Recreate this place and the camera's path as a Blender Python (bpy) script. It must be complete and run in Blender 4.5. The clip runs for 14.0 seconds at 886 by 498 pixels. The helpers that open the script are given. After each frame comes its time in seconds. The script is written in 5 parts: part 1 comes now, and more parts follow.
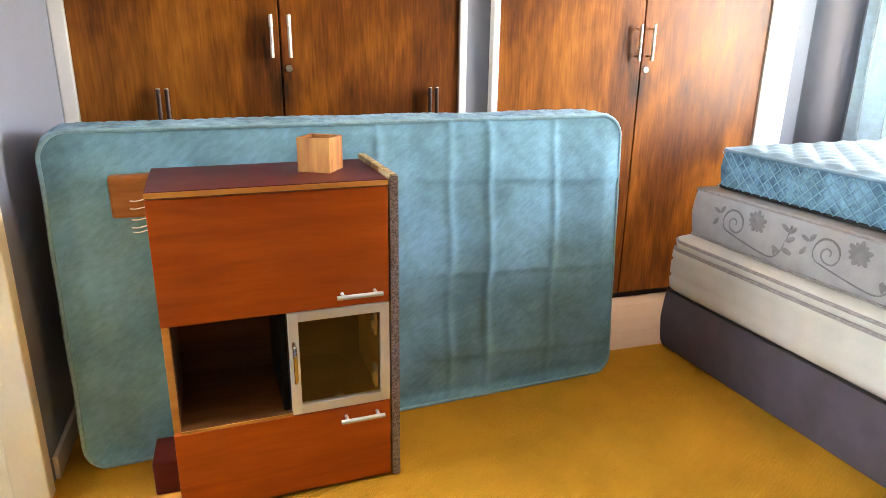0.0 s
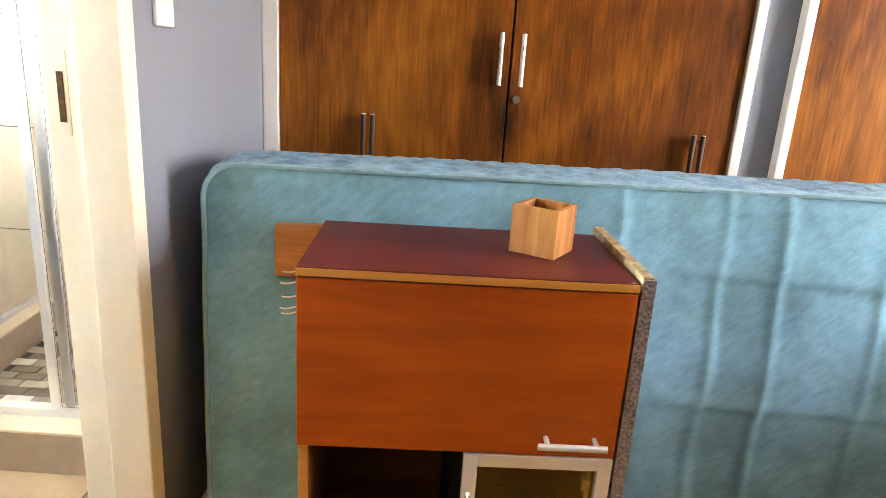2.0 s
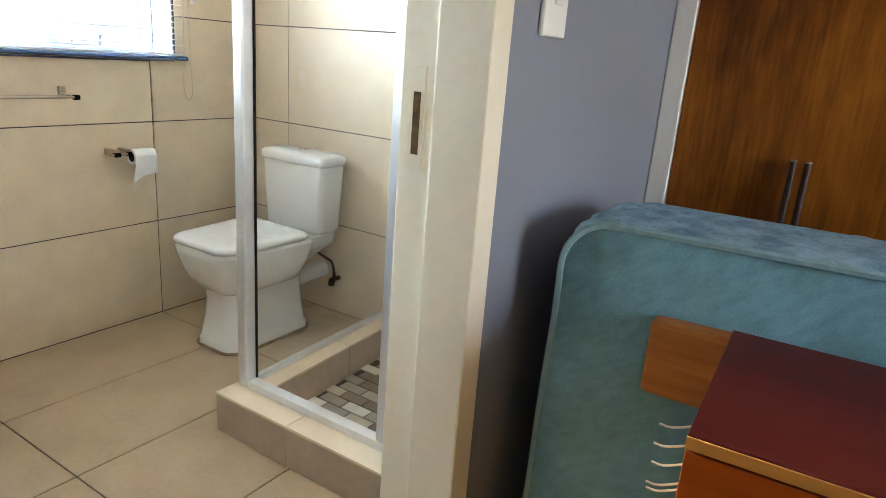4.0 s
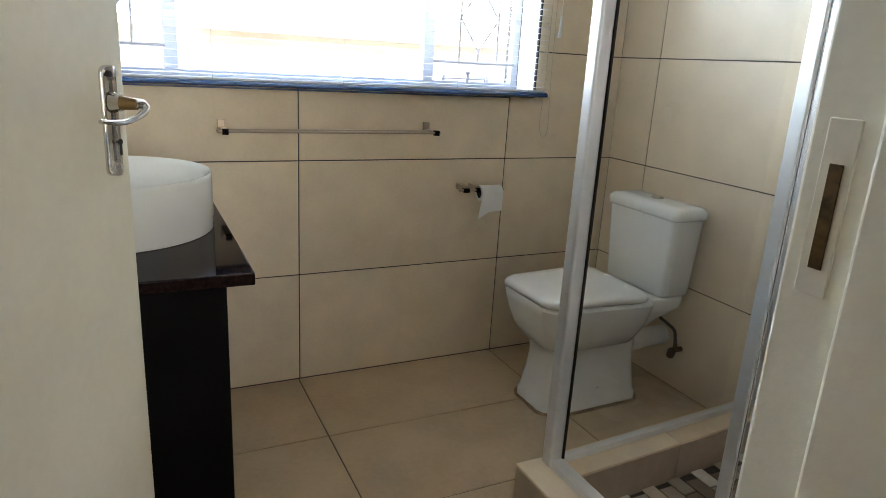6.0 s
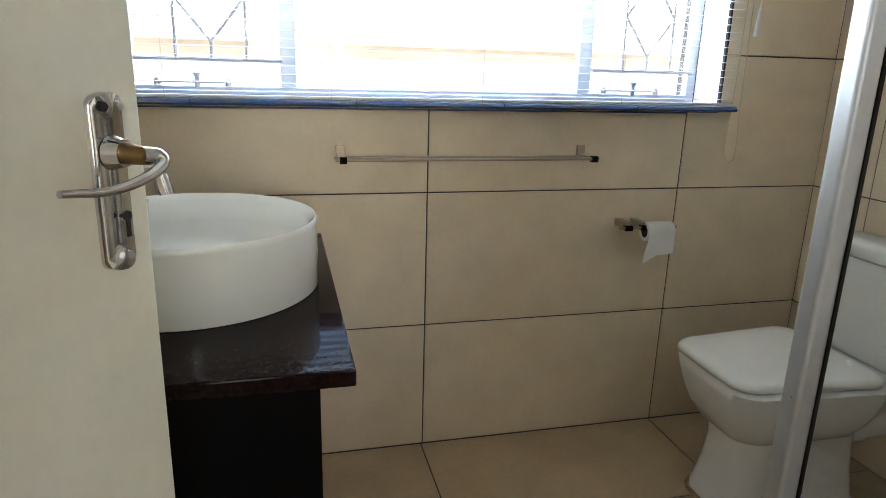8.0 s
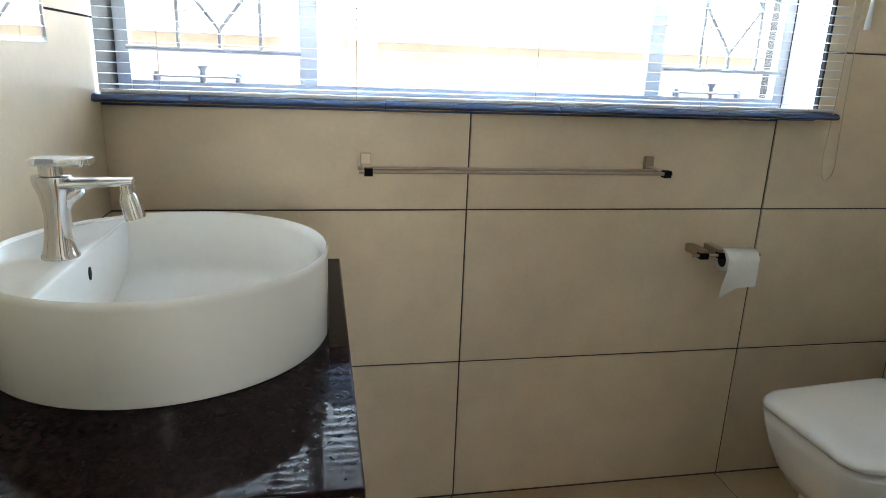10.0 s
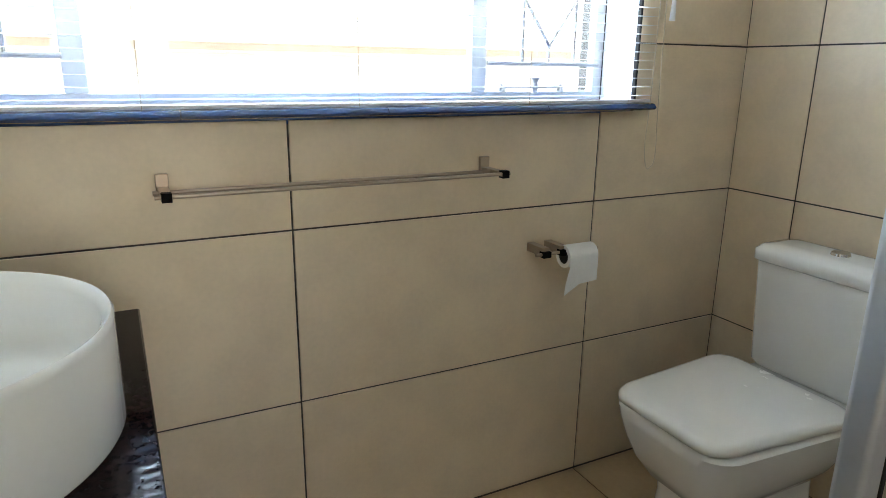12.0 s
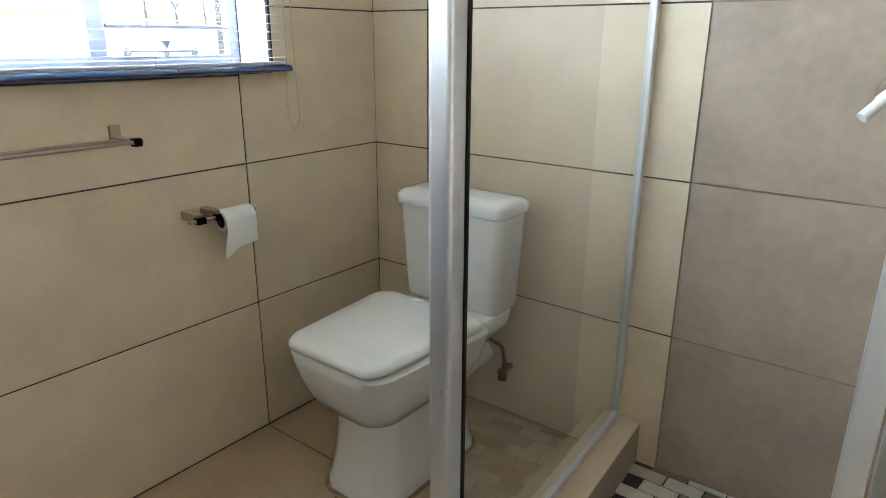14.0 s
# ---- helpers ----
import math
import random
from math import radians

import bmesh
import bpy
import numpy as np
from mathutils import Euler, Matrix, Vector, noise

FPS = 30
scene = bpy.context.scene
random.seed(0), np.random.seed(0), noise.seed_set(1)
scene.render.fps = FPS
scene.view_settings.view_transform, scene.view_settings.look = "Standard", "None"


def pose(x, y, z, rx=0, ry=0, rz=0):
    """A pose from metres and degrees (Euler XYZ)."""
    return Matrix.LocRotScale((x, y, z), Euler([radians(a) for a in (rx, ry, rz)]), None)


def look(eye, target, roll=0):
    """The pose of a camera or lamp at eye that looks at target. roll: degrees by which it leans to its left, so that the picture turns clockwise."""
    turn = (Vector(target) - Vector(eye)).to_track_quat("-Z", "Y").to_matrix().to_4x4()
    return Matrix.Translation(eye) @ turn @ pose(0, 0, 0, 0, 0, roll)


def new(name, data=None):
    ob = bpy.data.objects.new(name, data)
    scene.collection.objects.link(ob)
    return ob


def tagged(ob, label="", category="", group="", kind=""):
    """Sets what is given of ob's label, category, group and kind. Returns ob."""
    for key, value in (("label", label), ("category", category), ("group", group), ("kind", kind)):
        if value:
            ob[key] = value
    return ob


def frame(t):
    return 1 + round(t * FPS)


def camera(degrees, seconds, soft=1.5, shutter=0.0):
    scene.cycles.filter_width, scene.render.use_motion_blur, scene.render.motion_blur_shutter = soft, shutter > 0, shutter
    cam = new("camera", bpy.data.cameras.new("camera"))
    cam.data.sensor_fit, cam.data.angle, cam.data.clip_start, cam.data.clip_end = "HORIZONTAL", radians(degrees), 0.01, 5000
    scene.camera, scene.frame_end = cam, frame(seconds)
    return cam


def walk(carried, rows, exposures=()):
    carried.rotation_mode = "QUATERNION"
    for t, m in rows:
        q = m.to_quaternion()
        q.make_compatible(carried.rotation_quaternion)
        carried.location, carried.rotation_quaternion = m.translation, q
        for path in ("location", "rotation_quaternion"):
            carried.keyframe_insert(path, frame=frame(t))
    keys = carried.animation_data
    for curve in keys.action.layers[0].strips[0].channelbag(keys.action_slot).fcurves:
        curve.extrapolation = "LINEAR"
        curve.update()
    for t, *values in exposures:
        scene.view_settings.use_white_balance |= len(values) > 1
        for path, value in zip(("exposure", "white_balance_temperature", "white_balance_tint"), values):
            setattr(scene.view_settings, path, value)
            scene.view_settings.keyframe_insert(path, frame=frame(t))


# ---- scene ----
cam = camera(68.6, 14.0, soft=0.6)
PATH = [
    (0, (0.153, -0.085, 1.137), (0.739, 1.731, 0.539), 0.8),
    (0.5, (0.169, 0.037, 1.143), (0.703, 1.873, 0.553), 0.8),
    (1, (0.183, 0.178, 1.142), (0.59, 2.05, 0.568), 0.8),
    (1.5, (0.187, 0.31, 1.138), (0.408, 2.217, 0.575), 2.4),
    (2, (0.19, 0.444, 1.149), (0.176, 2.364, 0.59), 3.7),
    (2.5, (0.169, 0.546, 1.149), (-0.098, 2.45, 0.598), 4.7),
    (3, (0.131, 0.651, 1.143), (-0.389, 2.5, 0.586), 5.0),
    (3.5, (0.083, 0.747, 1.139), (-0.686, 2.504, 0.573), 4.7),
    (4, (0.038, 0.826, 1.139), (-0.981, 2.45, 0.57), 4.4),
    (4.2, (0.019, 0.852, 1.139), (-1.1, 2.409, 0.571), 4.3),
    (6.3, (-0.21, 1.091, 1.15), (-1.977, 1.853, 0.604), 2.8),
    (6.5, (-0.248, 1.102, 1.151), (-2.034, 1.819, 0.608), 2.4),
    (7, (-0.364, 1.121, 1.158), (-2.181, 1.761, 0.617), 1.7),
    (7.5, (-0.458, 1.147, 1.153), (-2.302, 1.703, 0.615), 1.4),
    (8, (-0.551, 1.179, 1.147), (-2.42, 1.65, 0.612), 1.6),
    (8.2, (-0.583, 1.195, 1.148), (-2.461, 1.628, 0.614), 1.9),
    (10.3, (-0.897, 1.228, 1.139), (-2.787, 1.598, 0.597), 2.2),
    (10.5, (-0.949, 1.209, 1.142), (-2.822, 1.649, 0.597), 1.9),
    (11, (-0.998, 1.217, 1.143), (-2.84, 1.782, 0.607), 1.3),
    (11.5, (-1.01, 1.237, 1.142), (-2.803, 1.946, 0.608), 0.9),
    (12, (-0.997, 1.259, 1.138), (-2.717, 2.129, 0.605), 0.7),
    (12.5, (-0.97, 1.279, 1.141), (-2.591, 2.314, 0.593), 0.4),
    (13, (-0.937, 1.295, 1.147), (-2.419, 2.507, 0.57), 0.3),
    (13.5, (-0.893, 1.313, 1.135), (-2.222, 2.685, 0.541), 0.2),
    (14, (-0.853, 1.325, 1.127), (-2.011, 2.836, 0.513), 0.3),
]
EXPOSURES = [(0, 5.2, 7000, 13), (2, 5.15, 7150, 14), (3, 4.7, 7000, 13), (4.2, 3.87, 6500, 10), (6.3, 2.87, 6650, 12), (10.5, 2.85, 6500, 10), (12, 3.0, 6500, 10), (14, 3.28, 6500, 10)]
walk(cam, [(t, look(eye, target, roll)) for t, eye, target, roll in PATH], EXPOSURES)

# ---- daylight ----
SUN_EL, SUN_AZ = radians(50), radians(125)
world = bpy.data.worlds.new("daylight")
scene.world = world
world.use_nodes = True
wn = world.node_tree.nodes
sky = wn.new("ShaderNodeTexSky")
sky.sky_type, sky.sun_disc = "NISHITA", False
sky.sun_elevation, sky.sun_rotation = SUN_EL, SUN_AZ
wn["Background"].inputs["Strength"].default_value = 0.15
world.node_tree.links.new(sky.outputs["Color"], wn["Background"].inputs["Color"])
sun_data = bpy.data.lights.new("sun", "SUN")
sun_data.energy, sun_data.angle, sun_data.color = 4.0, radians(0.5), (1.0, 0.95, 0.88)
sun = new("sun", sun_data)
sun_from = Vector((math.sin(SUN_AZ) * math.cos(SUN_EL), math.cos(SUN_AZ) * math.cos(SUN_EL), math.sin(SUN_EL)))
sun.matrix_world = look(sun_from * 20, (0, 0, 0))


def window_lamp(name, eye, target, sx, sy, watts, color):
    d = bpy.data.lights.new(name, "AREA")
    d.shape, d.size, d.size_y, d.energy, d.color = "RECTANGLE", sx, sy, watts, color
    ob = new(name, d)
    ob.matrix_world = look(eye, target)
    return ob


window_lamp("bedroom_window_light", (3.31, 1.5, 1.45), (0.0, 1.5, 1.1), 1.4, 1.25, 3.6, (1.0, 0.85, 0.68))
window_lamp("bathroom_window_light", (-3.02, 1.63, 2.1), (-1.2, 1.63, 0.65), 1.7, 0.9, 24, (0.68, 0.84, 1.0))


# ---- materials ----
def mat(name, color, rough=0.5, metal=0.0, spread=0.1, scale=8.0, fine=120.0, bump=0.1, stretch=(1, 1, 1), piece=0.0, spec=0.5, tint=None, coat=0.0, rough_spread=0.08, detail=5):
    """A surface with two scales of variation in colour, grain in relief, and an uneven gloss."""
    m = bpy.data.materials.new(name)
    m.use_nodes = True
    nt = m.node_tree
    n, l = nt.nodes, nt.links
    b = n["Principled BSDF"]
    b.inputs["Metallic"].default_value = metal
    b.inputs["Specular IOR Level"].default_value = spec
    b.inputs["Coat Weight"].default_value = coat
    tc, mp = n.new("ShaderNodeTexCoord"), n.new("ShaderNodeMapping")
    mp.inputs["Scale"].default_value = stretch
    l.new(tc.outputs["Object"], mp.inputs["Vector"])
    big, small = n.new("ShaderNodeTexNoise"), n.new("ShaderNodeTexNoise")
    big.inputs["Scale"].default_value, big.inputs["Detail"].default_value = scale, detail
    small.inputs["Scale"].default_value, small.inputs["Detail"].default_value = fine, 3
    for t in (big, small):
        l.new(mp.outputs["Vector"], t.inputs["Vector"])
    add = n.new("ShaderNodeMath")
    add.operation = "MULTIPLY_ADD"
    add.inputs[1].default_value = 0.35
    l.new(small.outputs["Fac"], add.inputs[0])
    l.new(big.outputs["Fac"], add.inputs[2])
    ramp = n.new("ShaderNodeValToRGB")
    dark = tint or tuple(c * (1 - spread * 1.6) for c in color)
    light = tuple(min(1, c * (1 + spread)) for c in color)
    ramp.color_ramp.elements[0].position, ramp.color_ramp.elements[0].color = 0.34, (*dark, 1)
    ramp.color_ramp.elements[1].position, ramp.color_ramp.elements[1].color = 0.98, (*light, 1)
    ramp.color_ramp.interpolation = "EASE"
    l.new(add.outputs[0], ramp.inputs["Fac"])
    out = ramp.outputs["Color"]
    if piece:
        info, hsv, rng = n.new("ShaderNodeObjectInfo"), n.new("ShaderNodeHueSaturation"), n.new("ShaderNodeMapRange")
        l.new(info.outputs["Random"], rng.inputs["Value"])
        rng.inputs["To Min"].default_value, rng.inputs["To Max"].default_value = 1 - piece, 1 + piece
        l.new(rng.outputs["Result"], hsv.inputs["Value"])
        l.new(out, hsv.inputs["Color"])
        out = hsv.outputs["Color"]
    l.new(out, b.inputs["Base Color"])
    rr = n.new("ShaderNodeMapRange")
    rr.inputs["To Min"].default_value, rr.inputs["To Max"].default_value = max(0.02, rough - rough_spread), min(1, rough + rough_spread)
    l.new(big.outputs["Fac"], rr.inputs["Value"])
    l.new(rr.outputs["Result"], b.inputs["Roughness"])
    if bump:
        bp = n.new("ShaderNodeBump")
        bp.inputs["Strength"].default_value, bp.inputs["Distance"].default_value = bump, 0.004
        l.new(small.outputs["Fac"], bp.inputs["Height"])
        l.new(bp.outputs["Normal"], b.inputs["Normal"])
    return m


def wood(name, pale, dark, along="Z", rough=0.35, grain=9.0, contrast=(0.35, 0.7), coat=0.2, blotch=0.6):
    """Veneer: long uneven fibres, darker blotches and a varnish coat."""
    m = mat(name, pale, rough, coat=coat, bump=0.05)
    n, l = m.node_tree.nodes, m.node_tree.links
    b = n["Principled BSDF"]
    tc, mp = n.new("ShaderNodeTexCoord"), n.new("ShaderNodeMapping")
    mp.inputs["Scale"].default_value = {"Z": (1, 1, 0.16), "X": (0.12, 1, 1), "Y": (1, 0.12, 1)}[along]
    l.new(tc.outputs["Object"], mp.inputs["Vector"])
    a, c = n.new("ShaderNodeTexNoise"), n.new("ShaderNodeTexNoise")
    a.inputs["Scale"].default_value, a.inputs["Detail"].default_value, a.inputs["Distortion"].default_value = grain * 3, 8, 0.6
    c.inputs["Scale"].default_value, c.inputs["Detail"].default_value = grain * 0.45, 3
    l.new(mp.outputs["Vector"], a.inputs["Vector"])
    mp2 = n.new("ShaderNodeMapping")
    mp2.inputs["Scale"].default_value = {"Z": (1, 1, 0.4), "X": (0.4, 1, 1), "Y": (1, 0.4, 1)}[along]
    l.new(tc.outputs["Object"], mp2.inputs["Vector"])
    l.new(mp2.outputs["Vector"], c.inputs["Vector"])
    mix = n.new("ShaderNodeMath")
    mix.operation = "MULTIPLY_ADD"
    mix.inputs[1].default_value = blotch
    l.new(c.outputs["Fac"], mix.inputs[0])
    l.new(a.outputs["Fac"], mix.inputs[2])
    ramp = n.new("ShaderNodeValToRGB")
    ramp.color_ramp.elements[0].position, ramp.color_ramp.elements[0].color = contrast[0], (*dark, 1)
    ramp.color_ramp.elements[1].position, ramp.color_ramp.elements[1].color = contrast[1], (*pale, 1)
    pore = n.new("ShaderNodeTexNoise")
    pore.inputs["Scale"].default_value, pore.inputs["Detail"].default_value = 90, 4
    mp3 = n.new("ShaderNodeMapping")
    mp3.inputs["Scale"].default_value = {"Z": (1, 1, 0.1), "X": (0.1, 1, 1), "Y": (1, 0.1, 1)}[along]
    l.new(tc.outputs["Object"], mp3.inputs["Vector"])
    l.new(mp3.outputs["Vector"], pore.inputs["Vector"])
    fine = n.new("ShaderNodeMath")
    fine.operation = "MULTIPLY_ADD"
    fine.inputs[1].default_value = 0.45
    l.new(pore.outputs["Fac"], fine.inputs[0])
    l.new(mix.outputs[0], fine.inputs[2])
    norm = n.new("ShaderNodeMath")
    norm.operation = "DIVIDE"
    norm.inputs[1].default_value = 1.45 + blotch
    l.new(fine.outputs[0], norm.inputs[0])
    l.new(norm.outputs[0], ramp.inputs["Fac"])
    b.inputs["Coat Roughness"].default_value = 0.25
    b.inputs["Specular IOR Level"].default_value = 0.3
    l.new(ramp.outputs["Color"], b.inputs["Base Color"])
    return m


def glass_material(name, rough=0.0, tint=(0.97, 0.985, 0.98)):
    m = bpy.data.materials.new(name)
    m.use_nodes = True
    b = m.node_tree.nodes["Principled BSDF"]
    b.inputs["Base Color"].default_value = (*tint, 1)
    b.inputs["Transmission Weight"].default_value, b.inputs["Roughness"].default_value, b.inputs["IOR"].default_value = 1.0, rough, 1.45
    return m


def veneer(name, dark, mid, pale, rough=0.42, coat=0.10):
    """Figured mahogany: cloudy blotches, broken flame streaks and fine upright pores under varnish."""
    m = mat(name, mid, rough, bump=0.05, coat=coat)
    n, l = m.node_tree.nodes, m.node_tree.links
    b = n["Principled BSDF"]
    tc = n.new("ShaderNodeTexCoord")
    total = None
    for scale, upright, detail, warp, weight in ((3.0, 0.5, 4, 0.9, 0.95), (10.0, 0.26, 4, 0.8, 0.40), (30.0, 0.16, 5, 0.5, 0.34), (140.0, 0.06, 3, 0.0, 0.32)):
        mp, t, k = n.new("ShaderNodeMapping"), n.new("ShaderNodeTexNoise"), n.new("ShaderNodeMath")
        mp.inputs["Scale"].default_value = (1, 1, upright)
        l.new(tc.outputs["Object"], mp.inputs["Vector"])
        l.new(mp.outputs["Vector"], t.inputs["Vector"])
        t.inputs["Scale"].default_value, t.inputs["Detail"].default_value, t.inputs["Distortion"].default_value = scale, detail, warp
        k.operation = "MULTIPLY_ADD"
        k.inputs[1].default_value, k.inputs[2].default_value = weight / 2.01, 0.0
        l.new(t.outputs["Fac"], k.inputs[0])
        if total:
            l.new(total, k.inputs[2])
        total = k.outputs[0]
    ramp = n.new("ShaderNodeValToRGB")
    e = ramp.color_ramp.elements
    e[0].position, e[0].color = 0.36, (*dark, 1)
    e[1].position, e[1].color = 0.61, (*pale, 1)
    c = e.new(0.49)
    c.color = (*mid, 1)
    l.new(total, ramp.inputs["Fac"])
    l.new(ramp.outputs["Color"], b.inputs["Base Color"])
    b.inputs["Coat Roughness"].default_value = 0.28
    b.inputs["Specular IOR Level"].default_value = 0.22
    return m


M_PLASTER = mat("grey_blue_wall_paint", (0.214, 0.235, 0.29), 0.55, spread=0.06, scale=3, fine=160, bump=0.12)
M_GREYWALL = mat("dark_grey_wall", (0.10, 0.105, 0.13), 0.6, spread=0.06, scale=3, fine=160, bump=0.12)
M_CEIL = mat("white_ceiling_paint", (0.85, 0.84, 0.82), 0.8, spread=0.03, bump=0.1)
M_CREAM = mat("cream_gloss_paint", (0.79, 0.735, 0.60), 0.4, spread=0.05, scale=4, fine=60, bump=0.15)
M_WHITE = mat("white_gloss_paint", (0.8, 0.79, 0.77), 0.35, spread=0.03, bump=0.05)
M_CARPET = mat("ochre_carpet", (0.60, 0.285, 0.024), 0.95, spread=0.10, scale=5, fine=300, bump=0.9, spec=0.1)
def ribbed(m, spacing, angle, strength, distance):
    """Adds woven ribs at an angle to a cloth."""
    n, l = m.node_tree.nodes, m.node_tree.links
    b = n["Principled BSDF"]
    tc, mp, wv, bp = n.new("ShaderNodeTexCoord"), n.new("ShaderNodeMapping"), n.new("ShaderNodeTexWave"), n.new("ShaderNodeBump")
    mp.inputs["Rotation"].default_value = angle
    l.new(tc.outputs["Object"], mp.inputs["Vector"])
    l.new(mp.outputs["Vector"], wv.inputs["Vector"])
    wv.inputs["Scale"].default_value, wv.inputs["Distortion"].default_value, wv.inputs["Detail"].default_value = 0.314 / spacing, 1.2, 2
    wv.inputs["Detail Scale"].default_value = 4
    bp.inputs["Strength"].default_value, bp.inputs["Distance"].default_value = strength, distance
    l.new(wv.outputs["Fac"], bp.inputs["Height"])
    old = b.inputs["Normal"].links[0].from_socket
    l.new(old, bp.inputs["Normal"])
    l.new(bp.outputs["Normal"], b.inputs["Normal"])
    return m


ribbed(M_CARPET, 0.011, (0, 0, radians(62)), 0.3, 0.004)
M_TILE = mat("cream_porcelain_tile", (0.75, 0.615, 0.44), 0.3, spread=0.055, scale=7, fine=90, bump=0.03, stretch=(1, 1, 2.0), piece=0.03, detail=9, rough_spread=0.02)
M_FTILE = mat("beige_floor_tile", (0.48, 0.35, 0.215), 0.36, spread=0.10, scale=5.0, fine=60, bump=0.03, piece=0.05, detail=9)
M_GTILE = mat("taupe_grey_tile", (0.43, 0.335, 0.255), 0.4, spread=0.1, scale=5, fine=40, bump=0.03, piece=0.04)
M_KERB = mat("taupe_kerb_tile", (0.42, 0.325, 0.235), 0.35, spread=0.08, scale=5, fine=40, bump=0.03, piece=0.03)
M_GROUT = mat("dark_grout", (0.07, 0.06, 0.05), 0.9, spread=0.2, bump=0.2)
M_TAUPEGROUT = mat("taupe_grout", (0.30, 0.24, 0.18), 0.9, spread=0.15, bump=0.2)
M_WARD = veneer("mahogany_wardrobe_veneer", (0.022, 0.006, 0.0015), (0.17, 0.047, 0.005), (0.37, 0.125, 0.012))
M_DARKWOOD = mat("near_black_wood", (0.035, 0.012, 0.008), 0.4, spread=0.3)
M_CHERRY = wood("cherry_laminate", (0.49, 0.092, 0.008), (0.31, 0.050, 0.0045), "X", 0.4, 6, (0.38, 0.60), coat=0.05)
# cherry laminate darkened, the shade inside the cabinet put into its colour
M_INNERSHADE = wood("shade_darkened_laminate", (0.20, 0.075, 0.02), (0.13, 0.042, 0.011), "X", 0.5, 6, (0.42, 0.58), coat=0)
M_CHERRYTOP = wood("dark_cherry_laminate", (0.12, 0.014, 0.009), (0.065, 0.007, 0.005), "X", 0.42, 6, (0.36, 0.64), coat=0.0)
M_CHERRYTOP.node_tree.nodes["Principled BSDF"].inputs["Specular IOR Level"].default_value = 0.18
M_BEECH = wood("beech_edging", (0.68, 0.33, 0.07), (0.5, 0.2, 0.04), "X", 0.45, 6, (0.4, 0.6), coat=0)
M_PINE = wood("pine_box_wood", (0.52, 0.235, 0.06), (0.30, 0.10, 0.022), "Z", 0.5, 10, (0.42, 0.62), coat=0)
M_ORANGE = wood("orange_wood", (0.5, 0.2, 0.05), (0.3, 0.1, 0.02), "X", 0.45, 8, (0.42, 0.6), coat=0)
M_CHIP = mat("chipboard_edge", (0.45, 0.31, 0.15), 0.85, spread=0.4, scale=60, fine=300, bump=0.4)
M_STEEL = mat("brushed_steel", (0.66, 0.62, 0.56), 0.28, metal=1.0, spread=0.03, bump=0.02)
M_RAIL = mat("satin_nickel", (0.44, 0.35, 0.265), 0.34, metal=0.8, spread=0.03, bump=0.02)
M_CHROME = mat("chrome", (0.64, 0.63, 0.62), 0.07, metal=1.0, spread=0.02, bump=0.0, rough_spread=0.03)
M_ALU = mat("satin_aluminium", (0.72, 0.72, 0.71), 0.38, metal=0.45, spread=0.04, bump=0.03)
M_WPROF = mat("silver_white_profile", (0.75, 0.78, 0.83), 0.34, metal=0.8, spread=0.03, bump=0.0)
M_BRASS = mat("worn_brass", (0.27, 0.18, 0.085), 0.4, metal=1.0, spread=0.2)
M_OLDBRASS = mat("dark_old_brass", (0.10, 0.055, 0.015), 0.5, metal=0.6, spread=0.4, scale=60)
M_SEALANT = mat("brown_sealant", (0.30, 0.21, 0.12), 0.8, spread=0.3, scale=30, bump=0.3)
M_BLACKGLOSS = mat("black_paint", (0.004, 0.0035, 0.0035), 0.55, spread=0.1, bump=0.0, spec=0.06)
M_GRANITE = mat("black_polished_granite", (0.016, 0.009, 0.0085), 0.04, spread=0.45, scale=120, fine=500, bump=0.0, rough_spread=0.0, spec=0.5)
M_GRANITE.node_tree.nodes["Principled BSDF"].inputs["IOR"].default_value = 1.14
M_LAMGRAN = mat("speckled_granite_laminate", (0.26, 0.21, 0.2), 0.4, spread=0.6, scale=190, fine=400, bump=0.15, tint=(0.02, 0.018, 0.02))
M_CERAMIC = mat("white_ceramic", (0.80, 0.79, 0.75), 0.12, spread=0.015, bump=0.0, coat=0.3, rough_spread=0.03)
M_SEAT = mat("white_seat_plastic", (0.80, 0.78, 0.73), 0.25, spread=0.015, bump=0.0)
M_PAPER = mat("white_tissue", (0.82, 0.81, 0.78), 0.95, spread=0.03, bump=0.3)
M_TEAL = mat("teal_mattress_cloth", (0.205, 0.42, 0.56), 0.9, spread=0.15, scale=4.5, fine=420, bump=0.1, tint=(0.115, 0.235, 0.275), detail=7, spec=0.15)


